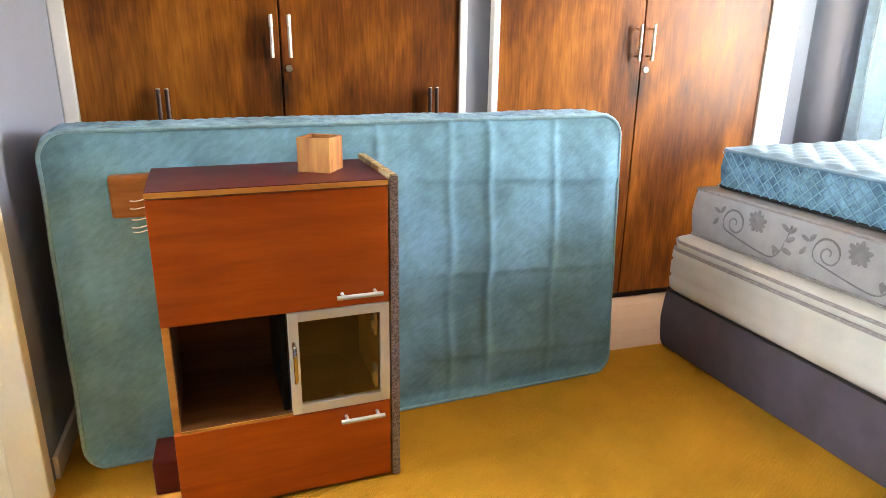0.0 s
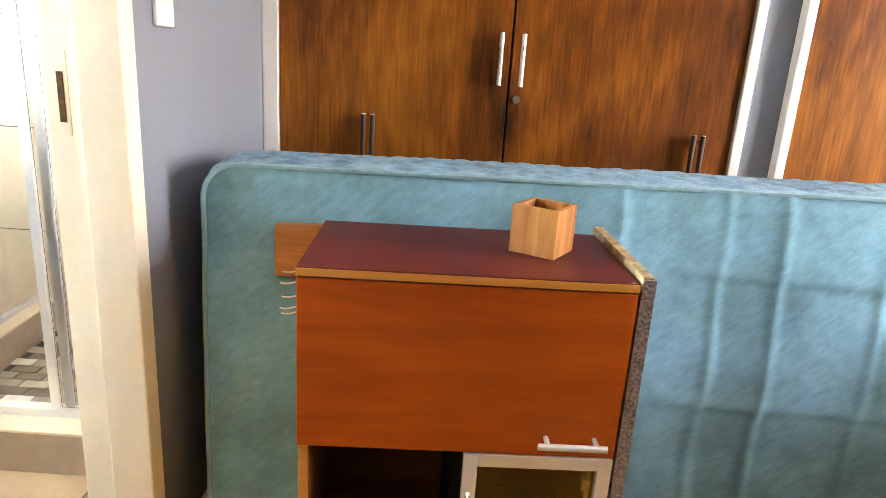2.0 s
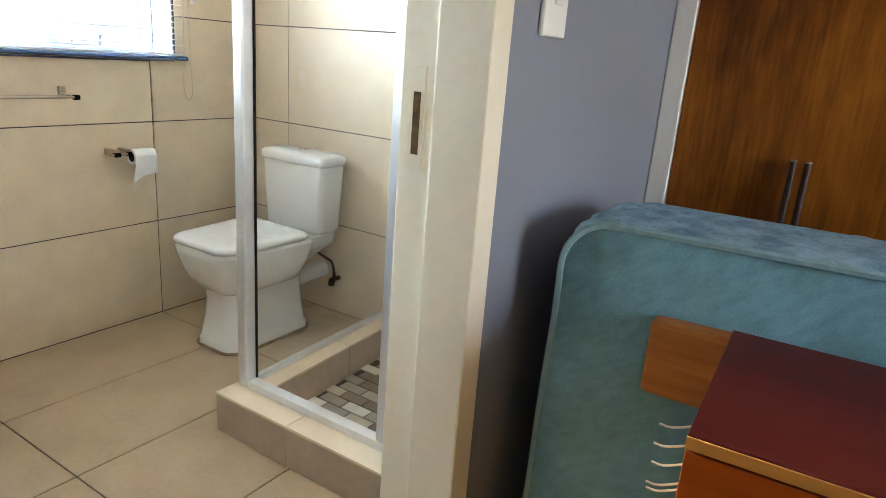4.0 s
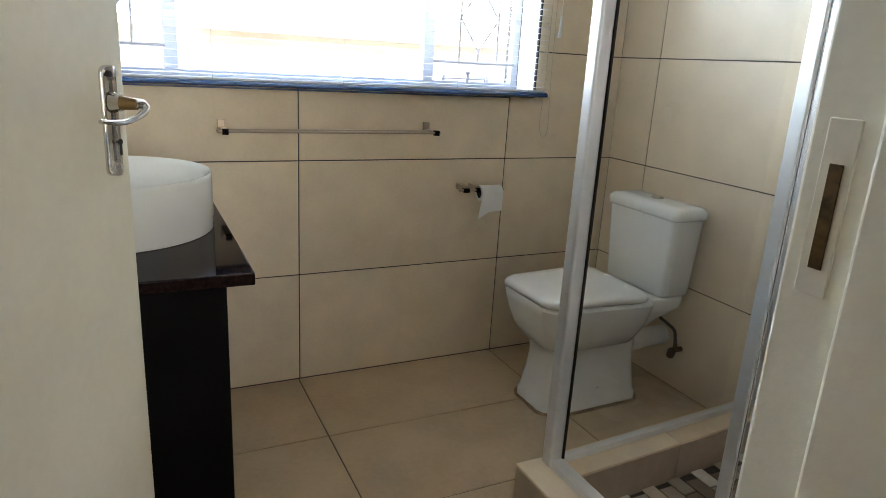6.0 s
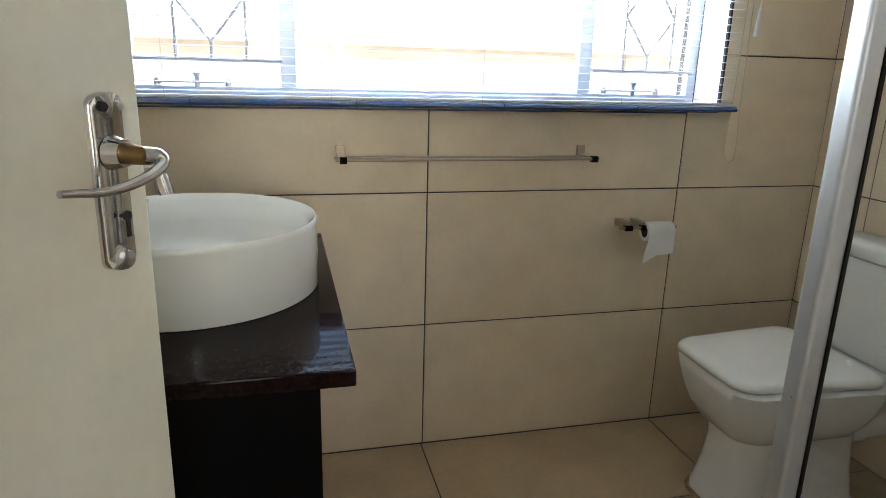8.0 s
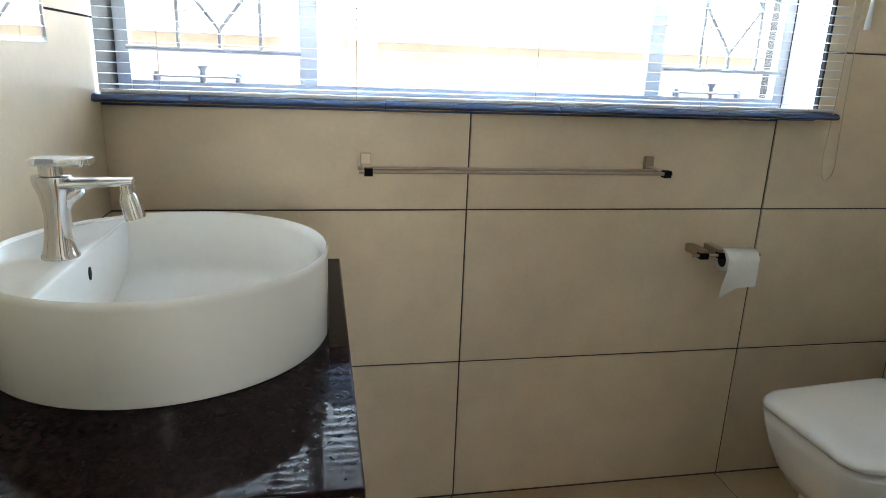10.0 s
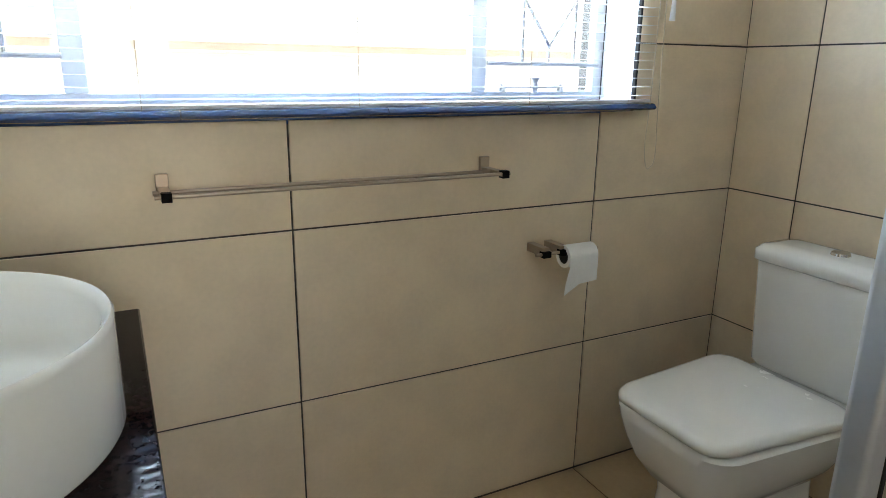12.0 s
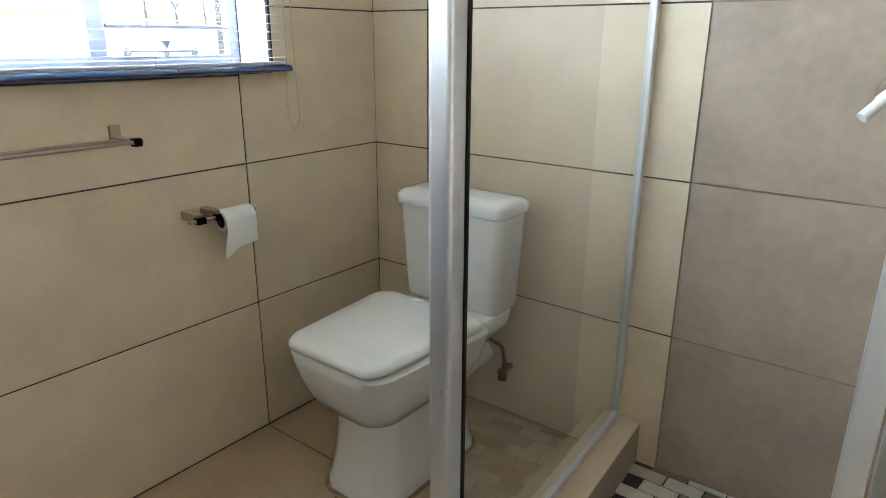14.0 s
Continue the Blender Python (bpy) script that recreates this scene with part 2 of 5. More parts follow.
def streaked(m, low, high, angle):
    """Lays slanting matted fibres over a cloth, as a lighter and darker cast."""
    n, l = m.node_tree.nodes, m.node_tree.links
    b = n["Principled BSDF"]
    tc, turn, mp, t = n.new("ShaderNodeTexCoord"), n.new("ShaderNodeMapping"), n.new("ShaderNodeMapping"), n.new("ShaderNodeTexNoise")
    turn.inputs["Rotation"].default_value = (0, angle, 0)
    mp.inputs["Scale"].default_value = (0.4, 1, 1)
    l.new(tc.outputs["Object"], turn.inputs["Vector"])
    l.new(turn.outputs["Vector"], mp.inputs["Vector"])
    l.new(mp.outputs["Vector"], t.inputs["Vector"])
    t.inputs["Scale"].default_value, t.inputs["Detail"].default_value = 85, 6
    rng, hsv = n.new("ShaderNodeMapRange"), n.new("ShaderNodeHueSaturation")
    rng.inputs["From Min"].default_value, rng.inputs["From Max"].default_value = 0.3, 0.7
    rng.inputs["To Min"].default_value, rng.inputs["To Max"].default_value = low, high
    l.new(t.outputs["Fac"], rng.inputs["Value"])
    l.new(rng.outputs["Result"], hsv.inputs["Value"])
    l.new(b.inputs["Base Color"].links[0].from_socket, hsv.inputs["Color"])
    l.new(hsv.outputs["Color"], b.inputs["Base Color"])
    return m


streaked(M_TEAL, 0.88, 1.12, radians(35))
M_BORDER = streaked(mat("dark_blue_damask_border", (0.15, 0.29, 0.38), 0.75, spread=0.3, scale=20, fine=200, bump=0.3, tint=(0.05, 0.12, 0.18)), 0.75, 1.25, radians(40))
M_QUILT = mat("blue_quilted_damask", (0.28, 0.46, 0.58), 0.75, spread=0.3, scale=24, fine=200, bump=0.3, tint=(0.1, 0.22, 0.36))
M_PIPING = mat("pale_blue_piping", (0.25, 0.44, 0.52), 0.7, spread=0.1, scale=60, bump=0.2)
M_PALEQ = mat("pale_blue_quilt_top", (0.20, 0.32, 0.40), 0.75, spread=0.15, scale=16, fine=200, bump=0.3)
M_OFFWHITE = mat("off_white_mattress_cloth", (0.58, 0.54, 0.46), 0.85, spread=0.05, scale=10, fine=260, bump=0.3)
M_GREYTRIM = mat("grey_brown_tape", (0.3, 0.26, 0.24), 0.8, spread=0.15, scale=60, bump=0.3)
M_FLORAL = mat("grey_damask", (0.33, 0.305, 0.29), 0.75, spread=0.08, scale=20, fine=300, bump=0.3)
M_MOTIF = mat("dark_grey_motif_thread", (0.19, 0.17, 0.165), 0.75, spread=0.15, scale=40, fine=300, bump=0.3)
M_BASE = mat("charcoal_purple_upholstery", (0.085, 0.068, 0.085), 0.85, spread=0.15, scale=12, fine=300, bump=0.5)
# dark sill tile, the blue sky it mirrors put into the base colour
M_SILL = mat("dark_sill_tile_tinted_sky_blue", (0.015, 0.055, 0.19), 0.08, spread=0.2, bump=0.0, rough_spread=0.02, spec=0.8)
M_SLAT = mat("white_blind_slat", (0.72, 0.72, 0.72), 0.4, spread=0.03, bump=0.0)
M_WINFRAME = mat("white_steel_window_frame", (0.62, 0.62, 0.6), 0.5, spread=0.06, bump=0.1)
M_BARS = mat("painted_burglar_bar", (0.45, 0.44, 0.42), 0.5, spread=0.06, bump=0.1)
M_CORD = mat("beige_cord", (0.55, 0.47, 0.36), 0.8)
M_PLASTIC = mat("white_plastic", (0.8, 0.8, 0.78), 0.35, spread=0.02, bump=0.0)
M_DARK = mat("dark_void", (0.02, 0.018, 0.016), 0.9)
M_CONCRETE = mat("exterior_render", (0.72, 0.70, 0.66), 0.9, spread=0.08, scale=3, fine=60, bump=0.3)
M_ROOF = mat("clay_roof_tile", (0.52, 0.43, 0.34), 0.85, spread=0.25, scale=4, fine=40, bump=0.3)
M_GROUND = mat("paving_and_dry_grass", (0.24, 0.2, 0.14), 0.95, spread=0.3, scale=2, fine=60, bump=0.4)
M_HOSE = mat("dark_braided_hose", (0.09, 0.08, 0.07), 0.5, spread=0.3, scale=200, bump=0.4)
M_PALEFLOOR = wood("pale_beige_floor", (0.72, 0.52, 0.36), (0.64, 0.44, 0.29), "X", 0.35, 5, (0.35, 0.65), coat=0.1)
M_SHEER = mat("sheer_pale_blue_curtain", (0.5, 0.66, 0.75), 0.85, spread=0.1, scale=30, bump=0.2)
_b = M_SHEER.node_tree.nodes["Principled BSDF"]
_b.inputs["Transmission Weight"].default_value, _b.inputs["Roughness"].default_value = 0.35, 0.9
M_GLASS = glass_material("clear_glass")
M_SMOKE = glass_material("smoked_glass", 0.02, (0.78, 0.7, 0.58))
M_MIRROR = mat("mirror_silver", (0.9, 0.91, 0.91), 0.03, metal=1.0, spread=0.0, bump=0.0, rough_spread=0.0)


# ---- mesh tools ----
def to_mesh(name, bm, material, angle=40):
    me = bpy.data.meshes.new(name)
    bmesh.ops.recalc_face_normals(bm, faces=bm.faces)
    flat = bm.faces.layers.int.get("flat")
    smooth = [not (flat and f[flat]) for f in bm.faces]
    bm.to_mesh(me)
    bm.free()
    me.materials.append(material)
    me.set_sharp_from_angle(angle=radians(angle))
    me.polygons.foreach_set("use_smooth", smooth)
    return me


def thing(name, base, label, category, rz=0, rx=0, group=""):
    ob = new(name)
    ob.empty_display_size = 0.05
    ob.matrix_world = pose(*base, rx, 0, rz)
    return tagged(ob, label, category, group)


def root_pose(ob):
    while ob.parent:
        ob = ob.parent
    return ob.matrix_basis


def part(name, bm, material, parent, label="", local=False, angle=40):
    """Links a bmesh as one mesh under a thing or part. World coordinates unless local."""
    if not local:
        bm.transform(root_pose(parent).inverted())
    ob = new(name, to_mesh(name, bm, material, angle))
    ob.parent = parent
    if label:
        ob["label"] = label
    return ob


def structure(name, bm, material, label, category="", angle=40):
    ob = new(name, to_mesh(name, bm, material, angle))
    return tagged(ob, label, category or name.split("_")[0], kind="structure")


def solid(name, bm, material, label, category, group=""):
    ob = new(name, to_mesh(name, bm, material))
    return tagged(ob, label, category, group)


def B(*boxes, bevel=0.0, seg=2):
    """A bmesh of boxes given as (x0, y0, z0, x1, y1, z1), each with rounded edges."""
    bm = bmesh.new()
    for x0, y0, z0, x1, y1, z1 in boxes:
        m = Matrix.Translation(((x0 + x1) / 2, (y0 + y1) / 2, (z0 + z1) / 2)) @ Matrix.Diagonal((abs(x1 - x0), abs(y1 - y0), abs(z1 - z0), 1))
        r = bmesh.ops.create_cube(bm, size=1, matrix=m)
        if bevel:
            es = list({e for v in r["verts"] for e in v.link_edges})
            bmesh.ops.bevel(bm, geom=es, offset=min(bevel, 0.45 * min(abs(x1 - x0), abs(y1 - y0), abs(z1 - z0))), segments=seg, affect="EDGES", profile=0.5)
    # the sides of a box stay truly flat between their rounded edges
    flat = bm.faces.layers.int.new("flat")
    for f in bm.faces:
        f.normal_update()
        f[flat] = int(max(abs(c) for c in f.normal) > 0.9995)
    return bm


def cyl(bm, p0, p1, r, r1=None, n=16):
    p0, p1 = Vector(p0), Vector(p1)
    d = p1 - p0
    m = Matrix.Translation((p0 + p1) / 2) @ d.to_track_quat("Z", "Y").to_matrix().to_4x4()
    bmesh.ops.create_cone(bm, cap_ends=True, segments=n, radius1=r, radius2=r if r1 is None else r1, depth=d.length, matrix=m)
    return bm


def C(p0, p1, r, r1=None, n=16):
    return cyl(bmesh.new(), p0, p1, r, r1, n)


def loft(bm, rings, cap=True, closed=True):
    vs = [[bm.verts.new(p) for p in ring] for ring in rings]
    k = len(rings[0])
    for a, b in zip(vs, vs[1:]):
        for i in range(k if closed else k - 1):
            j = (i + 1) % k
            bm.faces.new((a[i], a[j], b[j], b[i]))
    if cap:
        bm.faces.new(vs[0][::-1])
        bm.faces.new(vs[-1])
    return bm


def tube(bm, pts, r, n=8):
    """A round rod along a line of points."""
    pts = [Vector(p) for p in pts]
    rings = []
    side = None
    for i, p in enumerate(pts):
        d = (pts[min(i + 1, len(pts) - 1)] - pts[max(i - 1, 0)]).normalized()
        if side is None:
            side = d.orthogonal().normalized()
        side = (side - d * side.dot(d)).normalized()
        up = d.cross(side)
        rr = r[i] if isinstance(r, (list, tuple)) else r
        rings.append([p + rr * (math.cos(2 * math.pi * k / n) * side + math.sin(2 * math.pi * k / n) * up) for k in range(n)])
    return loft(bm, rings)


def smooth_line(pts, steps=6):
    """Points of a smooth curve through the given ones."""
    p = [Vector(a) for a in pts]
    p = [2 * p[0] - p[1]] + p + [2 * p[-1] - p[-2]]
    out = []
    for i in range(1, len(p) - 2):
        for s in range(steps):
            t = s / steps
            a, b, c, d = p[i - 1], p[i], p[i + 1], p[i + 2]
            out.append(0.5 * (2 * b + (c - a) * t + (2 * a - 5 * b + 4 * c - d) * t * t + (3 * b - a - 3 * c + d) * t ** 3))
    return out + [p[-2]]


def rounded(x0, y0, x1, y1, r, z, n=6):
    """A ring: a rectangle with rounded corners in a level plane."""
    ring = []
    for cx, cy, a0 in ((x1 - r, y1 - r, 0), (x0 + r, y1 - r, 90), (x0 + r, y0 + r, 180), (x1 - r, y0 + r, 270)):
        for k in range(n + 1):
            a = radians(a0 + 90 * k / n)
            ring.append(Vector((cx + r * math.cos(a), cy + r * math.sin(a), z)))
    return ring


# ---- the plan ----
XW, YN, YS, XD = -2.33, 2.89, 0.775, -0.49      # bathroom: window wall, back wall, basin wall, door wall
XB, YB, XE, Y0 = -0.38, 2.39, 3.12, -3.0        # bedroom: door wall, wardrobe wall, window wall, wall behind
DOOR0, DOOR1 = 0.735, 1.55                      # the doorway
CEIL, TH, TW = 2.55, 0.403, 0.803               # ceiling, and the tile's pitch
SILL, WTOP, WR = 1.057, 2.05, 2.49               # bathroom window

# ---- structure ----
CARPET_END = 1.922
structure("floor_bedroom", B((XB - 0.03, Y0 - 0.2, -0.2, XE + 0.2, CARPET_END, 0)), M_CARPET, "ochre yellow ribbed carpet on the bedroom floor", "floor")
strip = structure("floor_strip", B((XB - 0.03, CARPET_END, -0.2, XE + 0.2, YB + 0.65, -0.0065)), M_DARK, "pale floor strip between carpet edge and wardrobes", "floor")
for k in range(4):
    y = CARPET_END + 0.1295 * k
    part("plank", B((XB, y + 0.0006, -0.006, XE, y + 0.1289, -0.0012), bevel=0.0006), M_PALEFLOOR, strip)
floor_bath = structure("floor_bathroom", B((XW - 0.2, YS - 0.2, -0.2, XB - 0.03, YN + 0.2, -0.003)), M_GROUT, "beige porcelain tiled bathroom floor with dark grout", "floor")
wall_window = structure("wall_window", B((XW - 0.24, YS - 0.2, 0, XW - 0.003, YN + 0.2, SILL - 0.03), (XW - 0.24, YS - 0.2, WTOP, XW - 0.003, YN + 0.2, CEIL),
                                         (XW - 0.24, WR, SILL - 0.03, XW - 0.003, YN + 0.2, WTOP), (XW - 0.24, YS - 0.2, SILL - 0.03, XW - 0.003, YS, WTOP)),
                        M_GROUT, "bathroom wall with large cream tiles below a window", "wall")
wall_back = structure("wall_back", B((XW, YN + 0.003, 0, XB, YN + 0.2, CEIL)), M_GROUT, "tiled bathroom wall behind toilet and shower", "wall")
wall_basin = structure("wall_basin", B((XW, YS - 0.2, 0, XD, YS - 0.003, CEIL)), M_GROUT, "tiled bathroom wall behind the basin", "wall")
wall_door = structure("wall_door", B((XD + 0.01, DOOR1 + 0.04, 0, XB, YN + 0.2, CEIL), (XD + 0.01, Y0 - 0.2, 0, XB, DOOR0 - 0.04, CEIL), (XD + 0.01, DOOR0 - 0.04, 2.09, XB, DOOR1 + 0.04, CEIL)),
                      M_PLASTER, "grey-blue painted bedroom wall with a doorway", "wall")
structure("wall_wardrobe", B((XB, YB + 0.03, 2.12, XE + 0.2, YB + 0.2, CEIL), (1.037, YB + 0.03, 0, 1.141, YB + 0.2, 2.12), (2.62, YB + 0.03, 0, 2.74, YB + 0.2, 2.12)), M_PLASTER, "grey-blue painted bedroom wall between wardrobes", "wall")
structure("wall_corner", B((2.74, YB + 0.1, 0, XE + 0.2, YB + 0.25, 2.12)), M_GREYWALL, "dark grey bedroom corner wall", "wall")
structure("wall_rear", B((XB, Y0 - 0.2, 0, XE + 0.2, Y0, CEIL)), M_PLASTER, "plain grey-blue painted bedroom wall", "wall")
structure("wall_east", B((XE, Y0, 0, XE + 0.2, YB + 0.1, 0.8), (XE, Y0, 2.1, XE + 0.2, YB + 0.1, CEIL), (XE, Y0, 0.8, XE + 0.2, 0.8, 2.1), (XE, 2.25, 0.8, XE + 0.2, YB + 0.1, 2.1)),
          M_PLASTER, "grey-blue painted bedroom wall with a wide window", "wall")
structure("ceiling_bedroom", B((XB - 0.05, Y0 - 0.2, CEIL, XE + 0.2, YB + 0.65, CEIL + 0.15)), M_CEIL, "plain white bedroom ceiling", "ceiling")
structure("ceiling_bathroom", B((XW - 0.24, YS - 0.2, CEIL, XB - 0.05, YN + 0.2, CEIL + 0.15)), M_CEIL, "plain white bathroom ceiling", "ceiling")
structure("baseboard_door_wall", B((XB, DOOR1 + 0.1, 0, XB + 0.014, YB, 0.07), bevel=0.004), M_CREAM, "cream painted skirting board along the wall", "baseboard")


def door_frame():
    f = tagged(new("door_frame"), "cream painted steel door frame with a strike slot", "door frame", kind="structure")
    x0, x1 = XD - 0.006, XB + 0.012
    # latch jamb: outer face, rebate and stop
    part("jamb", B((x0 + 0.045, DOOR1, 0, x1, DOOR1 + 0.05, 2.09), (x0 - 0.019, DOOR1 + 0.016, 0, x0 + 0.045, DOOR1 + 0.05, 2.09), bevel=0.004), M_CREAM, f)
    part("jamb", B((x0 + 0.045, DOOR0 - 0.05, 0, x1, DOOR0, 2.09), (x0, DOOR0 - 0.05, 0, x0 + 0.045, DOOR0 - 0.016, 2.09), bevel=0.004), M_CREAM, f)
    part("head", B((x0, DOOR0 - 0.05, 2.045, x1, DOOR1 + 0.05, 2.09), bevel=0.004), M_CREAM, f)
    part("strike_slot", B((x0 + 0.006, DOOR1 + 0.0125, 1.005, x0 + 0.017, DOOR1 + 0.0148, 1.09)), M_OLDBRASS, f, "dark brass strike opening")
    part("strike_plate", B((x0 - 0.003, DOOR1 + 0.0140, 0.982, x0 + 0.024, DOOR1 + 0.0185, 1.125), bevel=0.001), M_CREAM, f)
    return f


door_frame()


# ---- wardrobes ----
def wardrobe(x0, x1, xm, label, handle_gap, bars):
    w = thing("wardrobe", ((x0 + x1) / 2, YB, 0), label, "wardrobe", group="built-in wardrobes")
    f0, f1 = max(XB + 0.001, x0 - 0.045 if x0 < 0 else x0 - 0.028), x1 + 0.03
    part("frame", B((f0, YB - 0.012, 0, x0, YB + 0.03, 2.12), (x1, YB - 0.012, 0, f1, YB + 0.03, 2.12), (x0, YB - 0.012, 2.08, x1, YB + 0.03, 2.12), bevel=0.003), M_WHITE, w, "white painted timber surround")
    part("carcass", B((x0, YB + 0.55, 0.0, x1, YB + 0.57, 2.12), (f0, YB + 0.03, 0, x0 - 0.002, YB + 0.57, 2.12), (x1 + 0.002, YB + 0.03, 0, f1, YB + 0.57, 2.12), (x0, YB + 0.025, 0, x1, YB + 0.55, 0.03)), M_DARK, w)
    for a, b, s in ((x0 + 0.002, xm - 0.003, -1), (xm + 0.003, x1 - 0.002, 1)):
        d = part("door", B((a, YB, 0.035, b, YB + 0.02, 2.075), bevel=0.002), M_WARD, w)
        hx = xm + s * handle_gap
        bm = bmesh.new()
        cyl(bm, (hx, YB - 0.03, 1.088), (hx, YB - 0.03, 1.232), 0.0065, n=12)
        for z in (1.105, 1.215):
            cyl(bm, (hx, YB + 0.001, z), (hx, YB - 0.03, z), 0.004, n=10)
        part("handle", bm, M_STEEL, d, "brushed steel bar handle")
        if s > 0:
            bm = C((xm + 0.026, YB + 0.001, 1.05), (xm + 0.026, YB - 0.008, 1.05), 0.0125, 0.011, 20)
            part("lock", bm, M_STEEL, d, "round steel cylinder lock")
        if bars:
            c = bars[0] if s < 0 else bars[1]
            for o in (-0.0135, 0.0135):
                bm = C((c + o, YB - 0.026, 0.80), (c + o, YB - 0.026, 0.982), 0.0075, n=12)
                for z in (0.82, 0.962):
                    cyl(bm, (c + o, YB + 0.001, z), (c + o, YB - 0.026, z), 0.005, n=8)
                p = part("pull", bm, M_DARKWOOD, d, "dark turned wooden pull")
                part("pull_tip", C((c + o, YB - 0.026, 0.982), (c + o, YB - 0.026, 0.985), 0.0072, n=12), M_STEEL, p)
    return w


wardrobe(-0.334, 1.004, 0.335, "built-in mahogany veneer wardrobe with white surround, doors closed", 0.031, (-0.068, 0.896))
wardrobe(1.169, 2.464, 1.822, "built-in mahogany veneer wardrobe by the window, doors closed", 0.031, None)
structure("trim_wardrobe_end", B((2.494, YB - 0.012, 0, 2.62, YB + 0.2, 2.12), bevel=0.004), M_WHITE, "white painted end panel beside the wardrobe", "trim")


# ---- upright mattress ----
def upright_mattress():
    L, H, T = 1.70, 0.925, 0.30
    o = thing("mattress", (0.545, 1.718, 0), "teal single mattress standing on its side against the wardrobe", "mattress", rz=3.8, rx=-3.5)
    # local: x along, y depth (front at 0), z up
    rings = []
    prof = []
    r = 0.07
    for cx, cz, a0 in ((L / 2 - r, H - r, 0), (-L / 2 + r, H - r, 90), (-L / 2 + r, r, 180), (L / 2 - r, r, 270)):
        for k in range(9):
            a = radians(a0 + 90 * k / 8)
            prof.append((cx + r * math.cos(a), cz + r * math.sin(a)))
    # extra points on straight edges for a slight waviness
    full = []
    for i, p in enumerate(prof):
        q = prof[(i + 1) % len(prof)]
        d = math.hypot(q[0] - p[0], q[1] - p[1])
        n = max(1, int(d / 0.0125))
        for k in range(n):
            full.append((p[0] + (q[0] - p[0]) * k / n, p[1] + (q[1] - p[1]) * k / n))
    border = bmesh.new()
    run = [0.0]
    for p, q in zip(full, full[1:]):
        run.append(run[-1] + math.hypot(q[0] - p[0], q[1] - p[1]))
    for t in range(25):
        y = T * t / 24
        bulge = 0.008 * math.sin(math.pi * t / 24)
        ring = []
        for (x, z), u in zip(full, run):
            quilt = abs(math.sin(math.pi * (u + y) / 0.075) * math.sin(math.pi * (u - y) / 0.075)) ** 0.5
            nn = noise.noise((x * 5, y * 5, z * 5)) * 0.005 + 0.009 * quilt * min(1, t / 2, (24 - t) / 2)
            dx, dz = (x / L) * 2, ((z - H / 2) / H) * 2
            ring.append(Vector((x + dx * (bulge + nn), y, max(0.001, z + dz * (bulge + nn)))))
        rings.append(ring)
    loft(border, rings, cap=False)
    part("border", border, M_QUILT, o, "blue quilted side border", local=True, angle=60)
    # front face: cloth with folds from packing
    xs = [-0.40, 0.0, 0.23, 0.36, 0.60]
    zs = [0.15, 0.445, 0.742]
    for name, y, sgn, m in (("underside", 0.0, -1, M_TEAL), ("upper_face", T, 1, M_QUILT)):
        f = bmesh.new()
        rows = []
        gx, gz = 240, 130
        for j in range(gz + 1):
            row = []
            for i in range(gx + 1):
                u, v = -1 + 2 * i / gx, -1 + 2 * j / gz
                x, z = u * L / 2, H / 2 + v * H / 2
                # pull the corners in to the rounded outline
                cx, cz = max(abs(x) - (L / 2 - r), 0), max(abs(z - H / 2) - (H / 2 - r), 0)
                d = math.hypot(cx, cz)
                if cx > 0 and cz > 0:
                    k = max(cx, cz) / d
                    x = math.copysign(L / 2 - r + cx * k, x)
                    z = H / 2 + math.copysign(H / 2 - r + cz * k, z - H / 2)
                edge = min(1, (1 - max(abs(u) ** 1, abs(v))) * 14)
                h = 0.010 * edge + 0.004 * noise.noise((x * 3, z * 3, 2.0 + y)) + 0.0026 * noise.noise((x * 8 + z * 4, z * 10, 5.0 + y)) + 0.0009 * noise.noise((x * 22 + z * 14, z * 24, 9.0)) + 0.0004 * noise.noise((x * 50, z * 46, 4.0))
                if sgn < 0:
                    # folded panels lie at slightly different slants
                    h += edge * (float(np.interp(x, (-0.85, -0.4, 0.0, 0.23, 0.36, 0.60, 0.85), (0, -0.005, 0.007, -0.005, 0.004, -0.008, 0.002))) + float(np.interp(z + 0.06 * (x - 0.25), (0, 0.15, 0.445, 0.742, 0.925), (-0.030, -0.016, 0.008, 0.003, -0.006))))
                    # thin raised creases between panels that belly unevenly
                    for q, c in enumerate(xs):
                        w = x - c - 0.012 * noise.noise((z * 4, c, 0))
                        k = 0.25 if q == 0 else 1
                        k *= 0.85 + 0.5 * noise.noise((c * 7, z * 5, 3.0))
                        h += 0.0046 * k * math.exp(-(w / 0.013) ** 2)
                        h -= 0.0016 * k * math.exp(-abs(w - 0.02) / 0.06) * (1 if w > 0 else 0.5)
                    for c in zs:
                        if x > 0.1:
                            w = z - c + 0.06 * (x - 0.25) - 0.012 * noise.noise((x * 4, c, 1))
                            tuck = 1 / (1 + math.exp(max(-60, min(60, -w / 0.004))))
                            h += 0.0048 * min(1, (x - 0.1) / 0.08) * (tuck * math.exp(-max(w, 0) / 0.09) - 0.35 * (1 - tuck) * math.exp(min(w, 0) / 0.05))
                row.append(f.verts.new((x, y + sgn * h, max(z, 0.001))))
            rows.append(row)
        for a, b in zip(rows, rows[1:]):
            for i in range(gx):
                f.faces.new((a[i], a[i + 1], b[i + 1], b[i]))
        part(name, f, m, o, "teal non-woven cloth with fold creases" if sgn < 0 else "", local=True, angle=80)
